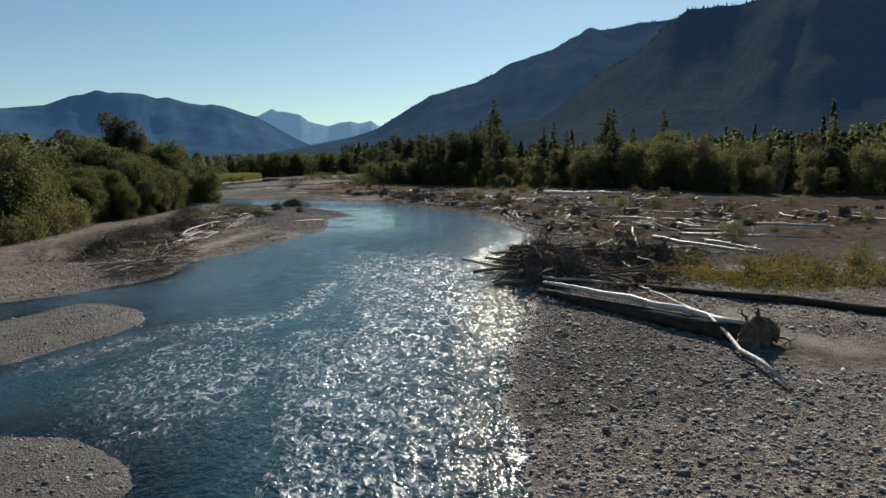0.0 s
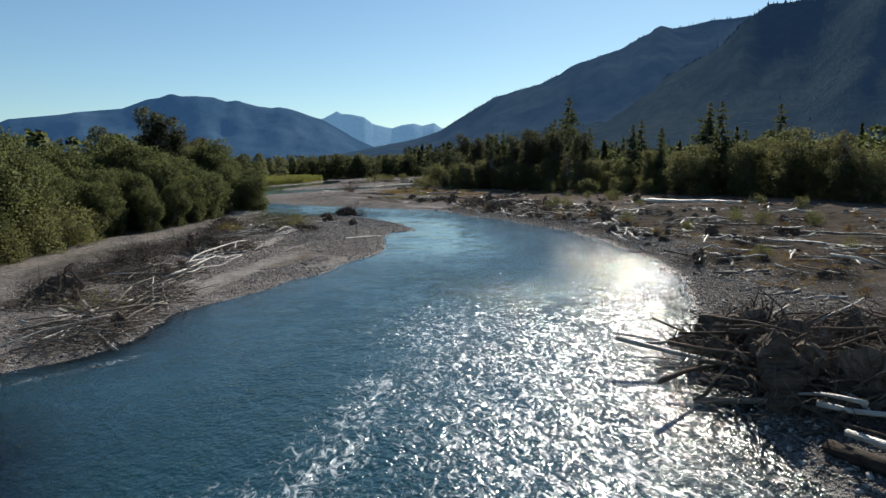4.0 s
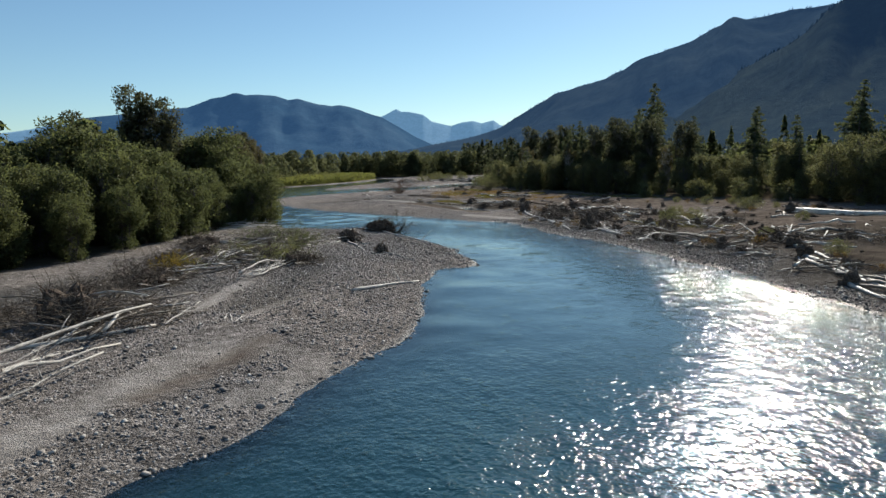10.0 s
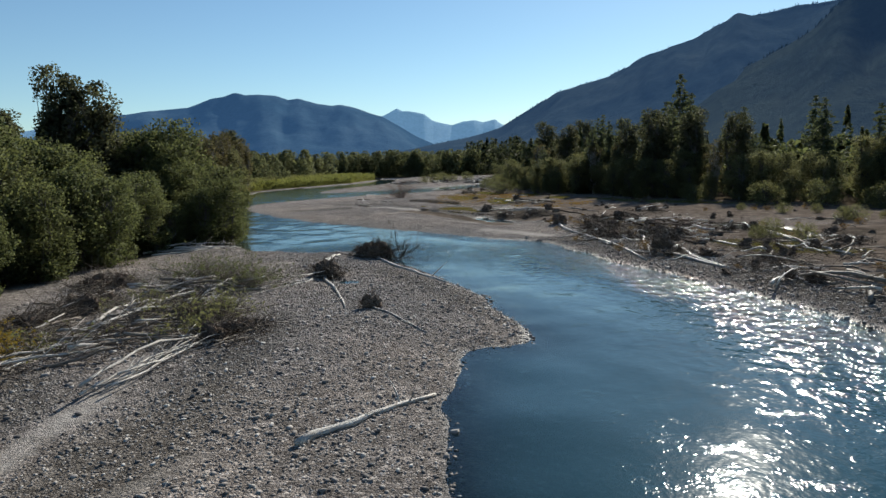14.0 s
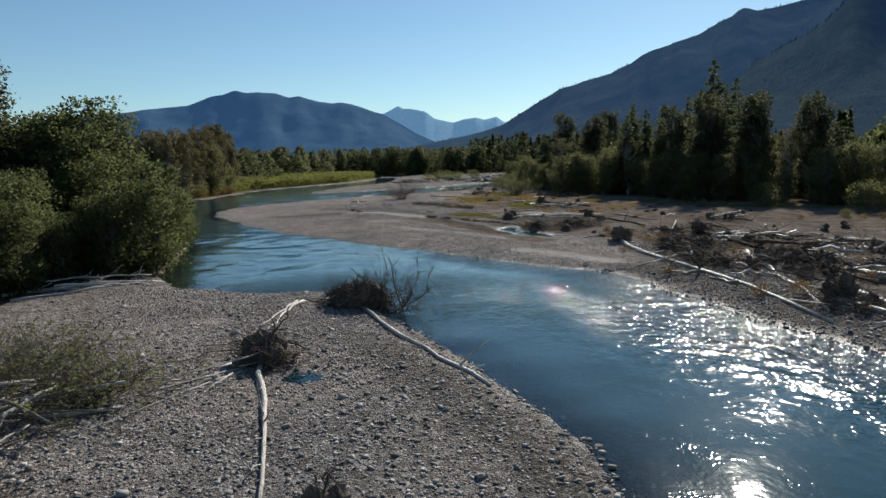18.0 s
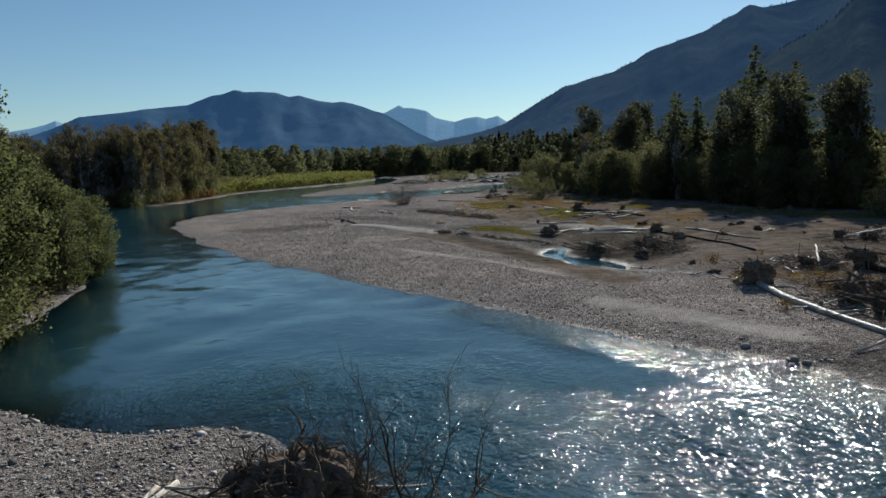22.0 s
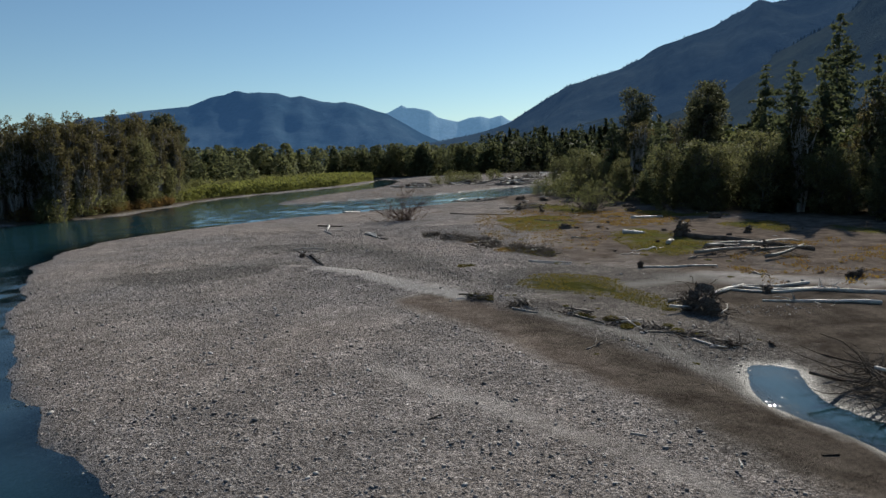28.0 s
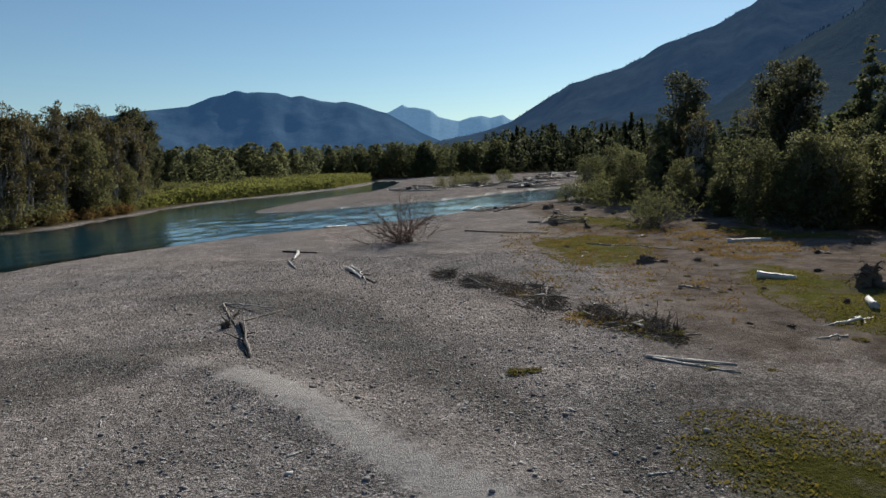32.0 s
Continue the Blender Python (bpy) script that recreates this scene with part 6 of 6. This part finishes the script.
for k in range(130):
    y = sc.choice([sc.uniform(58, 130), sc.uniform(125, 180), sc.uniform(180, 290)], p=[0.4, 0.35, 0.25])
    x = on_right_bar(y, sc.random() ** 1.2)
    CLUMPS.plant(int(sc.integers(5)), x, y, sc.uniform(0.45, 1.3), sc, None, sc.uniform(0.45, 0.8))
for k in range(260):
    y = sc.choice([sc.uniform(52, 130), sc.uniform(120, 180), sc.uniform(190, 262)], p=[0.4, 0.25, 0.35])
    x = on_right_bar(y, sc.random() ** 1.1)
    CLUMPS.plant(int(sc.integers(5)), x, y, sc.uniform(0.15, 0.5), sc, None, sc.uniform(0.4, 0.8))
for k in range(120):
    y = sc.uniform(52, 170)
    STICKS.plant(int(sc.integers(7)), on_right_bar(y, sc.random() ** 1.2), y, sc.uniform(0.4, 1.6), sc)
for k in range(110):
    y = sc.uniform(56, 185)
    x = on_right_bar(y, sc.random())
    (BRUSHES if sc.random() < 0.75 or x < np.interp(y, [50, 90, 185], [24, 32, 26]) else WILLOWS).plant(int(sc.integers(3)), x, y, sc.uniform(0.25, 0.6), sc)

# ---- grass, cobbles ----
gr = np.random.default_rng(91)
heap = Heap()
for line in MOSSES:
    c = curve(line, 4, True)
    lo, hi = c.min(0), c.max(0)
    n = int(min(16000, (hi - lo).prod() * 90))
    x, y = gr.uniform(lo[0], hi[0], n), gr.uniform(lo[1], hi[1], n)
    ok = (depth_in(x, y, c) + 1.2 * fnoise(x, y, 4.0, 61, 3) > 0.2) & (fnoise(x, y, 1.6, 66, 2) > -0.08)
    x, y = x[ok], y[ok]
    heap.leaves(np.stack([x, y, gz_at(x, y) + 0.03], 1), np.full(len(x), 0.05), gr, 2.2)
bh = Heap()
for line in BROWNS:
    c = curve(line, 4, True)
    lo, hi = c.min(0), c.max(0)
    n = int(min(14000, (hi - lo).prod() * 55))
    x, y = gr.uniform(lo[0], hi[0], n), gr.uniform(lo[1], hi[1], n)
    ok = (depth_in(x, y, c) + 1.2 * fnoise(x, y, 4.0, 63, 3) > 0.1) & (fnoise(x, y, 1.3, 67, 3) > 0.10)
    x, y = x[ok], y[ok]
    bh.leaves(np.stack([x, y, gz_at(x, y) + 0.16 * gr.random(len(x)) ** 2], 1), np.full(len(x), 0.07), gr, 2.6)
mesh_thing("dry_ground_cover", bh.mesh("dry_ground_cover", False), REDBRUSH, "low reddish-brown dry plants on the bar", "plants", kind="stuff")
n = 9000
x, y = gr.uniform(21, 40, n), gr.uniform(32, 50, n)
ok = (depth_in(x, y, np.array([(21, 46), (26, 51), (36, 46), (40, 38), (34, 32), (27, 34), (22, 40)])) > 0) & (fnoise(x, y, 3.0, 68, 3) > 0.0)
x, y = x[ok], y[ok]
bh = Heap()
bh.leaves(np.stack([x, y, gz_at(x, y) + 0.9 * gr.random(len(x)) ** 1.6], 1), np.full(len(x), 0.10), gr, 3.0)
mesh_thing("tall_grass", bh.mesh("tall_grass", False), leaf_material("dry bar grass", (0.044, 0.045, 0.017), (0.120, 0.112, 0.042), 0.1), "tall yellow-green grass behind the log jam", "grass", kind="stuff")
mesh_thing("grass", heap.mesh("grass", False), GRASS, "yellow-green moss and low grass on the bar", "grass", kind="stuff")


def cobbles(x, y, size, r):
    """Rounded flattened stones, lying on the ground."""
    n = len(x)
    corner = np.array([(a, b, c) for c in (-1, 1) for a, b in ((-1, -1), (1, -1), (1, 1), (-1, 1))], float)
    v = corner[None] * r.uniform(0.7, 1.1, (n, 8, 3)) * np.stack([r.uniform(0.7, 1.2, n), r.uniform(0.5, 0.9, n), r.uniform(0.28, 0.55, n)], 1)[:, None] * size[:, None, None] * 0.42
    a, tilt = r.uniform(0, 6.283, n), r.normal(size=n) * 0.25
    v[:, :, 2] += v[:, :, 0] * tilt[:, None]
    ca, sa_ = np.cos(a)[:, None], np.sin(a)[:, None]
    v = np.stack([v[:, :, 0] * ca - v[:, :, 1] * sa_, v[:, :, 0] * sa_ + v[:, :, 1] * ca, v[:, :, 2]], 2)
    v += np.stack([x, y, gz_at(x, y) + size * 0.09], 1)[:, None]
    q = np.array([(0, 3, 2, 1), (4, 5, 6, 7), (0, 1, 5, 4), (1, 2, 6, 5), (2, 3, 7, 6), (3, 0, 4, 7)])
    return v.reshape(-1, 3), (np.arange(n)[:, None, None] * 8 + q[None]).reshape(-1, 4)


n = 460000
y = gr.uniform(12, 246, n)
x = gr.uniform(-26, 30, n) - np.where(y > 180, 18, 0) * gr.random(n)
d = depth_at(x, y)
ok = (d < 0.35) & (fnoise(x, y, 9, 71, 3) > -0.42)
x, y, d = x[ok], y[ok], d[ok]
soft_ground = np.maximum(np.max([a * streak(x, y, l, w) for l, w, a in SANDS_AND_SUN], 0), np.max([a * streak(x, y, l, w) for l, w, a in MUDS], 0))
lane = np.abs(x - np.interp(y, [0, 35, 76, 112, 148, 190], [0, 1.7, 1, -1.2, -3.5, -5.5]))
shore = np.where((x > 5) & (d > -7) & (y < 160), 0.75, 0)
soft_ground = np.maximum(soft_ground, np.clip((x - np.interp(y, [150, 185, 200, 215, 246], [40, 4, -1.5, 0, 4])) / 2.5, 0, 0.75) * (0.7 + fnoise(x, y, 5, 72, 2)))
ok = (soft_ground < 0.35) & ((x > -3.5) | (y > 49) | (gr.random(len(x)) < 0.25)) & (gr.random(len(x)) < np.maximum(np.clip(1.4 - lane / 22, 0.1, 1), shore))
x, y, d = x[ok][:155000], y[ok][:155000], d[ok][:155000]
size = np.clip(gr.lognormal(-2.5, 0.46, len(x)), 0.04, 0.36) * np.where(y > 156, 0.62, np.where(x > 3, 1.15, 0.95))
cv, cq = cobbles(x, y, size, gr)
mesh_thing("cobbles", make_mesh("cobbles", cv, cq, True), STONE, "rounded grey river cobbles covering the bars", "stones", kind="stuff")

# ---- driftwood on the far bars ----
for k, (x, y, rx, ry) in enumerate(((4, 388, 9, 5), (22, 405, 9, 6), (30, 432, 10, 8), (44, 480, 12, 10), (16, 372, 7, 3), (-14, 372, 8, 3))):
    drift_pile(x, y, rx, ry, 1.4, 16, 560 + k, 70, 160, (0.10, 0.25), (4, 10), "heaped driftwood on a far gravel bar", mounds=3)
for x, y, sz in ((-4, 392, 1.2), (-8, 396, 1.0), (1, 396, 1.3), (5, 400, 1.1), (-1, 402, 1.2), (12, 412, 1.3)):
    WILLOWS.plant(int(y), x, y, sz, tr)

# ---- tufts on the bar ----
TUFT_SPOTS = [(-3.0, 202.0, 0.9), (-2.2, 201.4, 0.7), (-0.9, 201.4, 0.4), (1.4, 199.1, 0.6), (2.0, 197.7, 0.8), (2.3, 197.3, 0.6), (3.1, 196.9, 1.0), (3.5, 195.5, 0.9), (3.9, 195.8, 0.7), (5.2, 195.3, 0.8), (5.3, 194.4, 0.9), (6.0, 193.8, 0.7)]
for k, (x, y, way) in enumerate(((-2.5, 201.6, 120), (-0.6, 199.6, 125), (1.6, 198.0, 120), (3.3, 196.2, 130), (4.4, 195.0, 125), (5.6, 193.8, 120), (6.6, 192.6, 130))):
    drift_pile(x, y, 0.8, 0.6, 0.22, 3, 1600 + k, way, 90, (0.02, 0.05), (0.7, 1.8), "low line of twigs and earth stranded by high water", mounds=2, twig_len=(0.15, 0.6), pale=0.3)
tuft_kinds = []
for k in range(3):
    r = np.random.default_rng(860 + k)
    ob = thing("grass_tuft", Matrix(), "small green grass tuft on the gravel", "grass tuft", "grass tufts")
    hb = Heap()
    a, d = r.uniform(0, 6.283, 260), 0.3 * np.sqrt(r.random(260))
    hb.leaves(np.stack([np.cos(a) * d, np.sin(a) * d, 0.05 + 0.28 * r.random(260) * (1 - d)], 1), np.full(260, 0.045), r, 3.4)
    part("foliage", hb.mesh("foliage", False), GRASS, ob)
    tuft_kinds.append(ob)
TUFTS = Grove(*tuft_kinds)
for k, (x, y, sz) in enumerate(((3.0, 196.8, 1.1), (3.4, 195.3, 1.2), (6.3, 198.7, 1.1), (-2.6, 201.3, 1.1), (-2.2, 201.0, 0.9), (-3.4, 213.1, 1.5), (-2.8, 213.3, 1.2), (3.2, 201.5, 0.7), (-1.3, 201.4, 0.6), (2.4, 218.4, 1.8), (1.6, 220, 1.6), (3.2, 217, 1.9), (0.6, 221, 1.5))):
    TUFTS.plant(k, x, y, sz * 0.8, gr, None, 0.55)
for k, (x, y, sz) in enumerate(TUFT_SPOTS):
    TUFTS.plant(k, x, y, sz, gr, None, 0.7)
for k in range(22):
    x, y = gr.uniform(0, 9), gr.uniform(190, 201)
    TUFTS.plant(k, x, y, gr.uniform(0.25, 0.55), gr, None, 0.5)
for k in range(60):
    y = gr.uniform(206, 268)
    TUFTS.plant(k, gr.uniform(2, 20), y, gr.uniform(0.4, 1.0), gr, None, 0.45)

# ---- single larger stones ----
stone_kinds = []
for k in range(6):
    bm = bmesh.new()
    bmesh.ops.create_icosphere(bm, subdivisions=2, radius=1.0)
    kr = np.random.default_rng(820 + k)
    sx, sy, sz = kr.uniform(0.8, 1.2), kr.uniform(0.6, 0.95), kr.uniform(0.4, 0.65)
    for v in bm.verts:
        c = v.co * (1 + 0.16 * noise.noise(v.co * 1.3 + Vector((k * 7.0, 0, 0))))
        v.co = Vector((c.x * sx, c.y * sy, c.z * sz))
    me = bpy.data.meshes.new("cobble")
    bm.to_mesh(me)
    bm.free()
    me.polygons.foreach_set("use_smooth", np.full(len(me.polygons), True))
    me.materials.append(COBBLE)
    stone_kinds.append(me)
ground_ob = bpy.data.objects["ground"]
sx_, sy_ = gr.uniform(-16, 18, 1200), gr.uniform(14, 225, 1200)
dry = np.nonzero(depth_at(sx_, sy_) < 0.25)[0][:290]
for k, j in enumerate(dry):
    ob = new("cobble", stone_kinds[k % 6])
    sz = float(np.clip(gr.lognormal(-2.3, 0.35), 0.06, 0.22)) * (0.6 if sy_[j] > 158 else 1.0)
    ob.matrix_basis = Matrix.LocRotScale((sx_[j], sy_[j], float(gz_at(sx_[j], sy_[j])) + sz * 0.22), Euler((gr.normal() * 0.2, gr.normal() * 0.2, gr.uniform(0, 6.28))), (sz, sz, sz))
    ob.parent = ground_ob
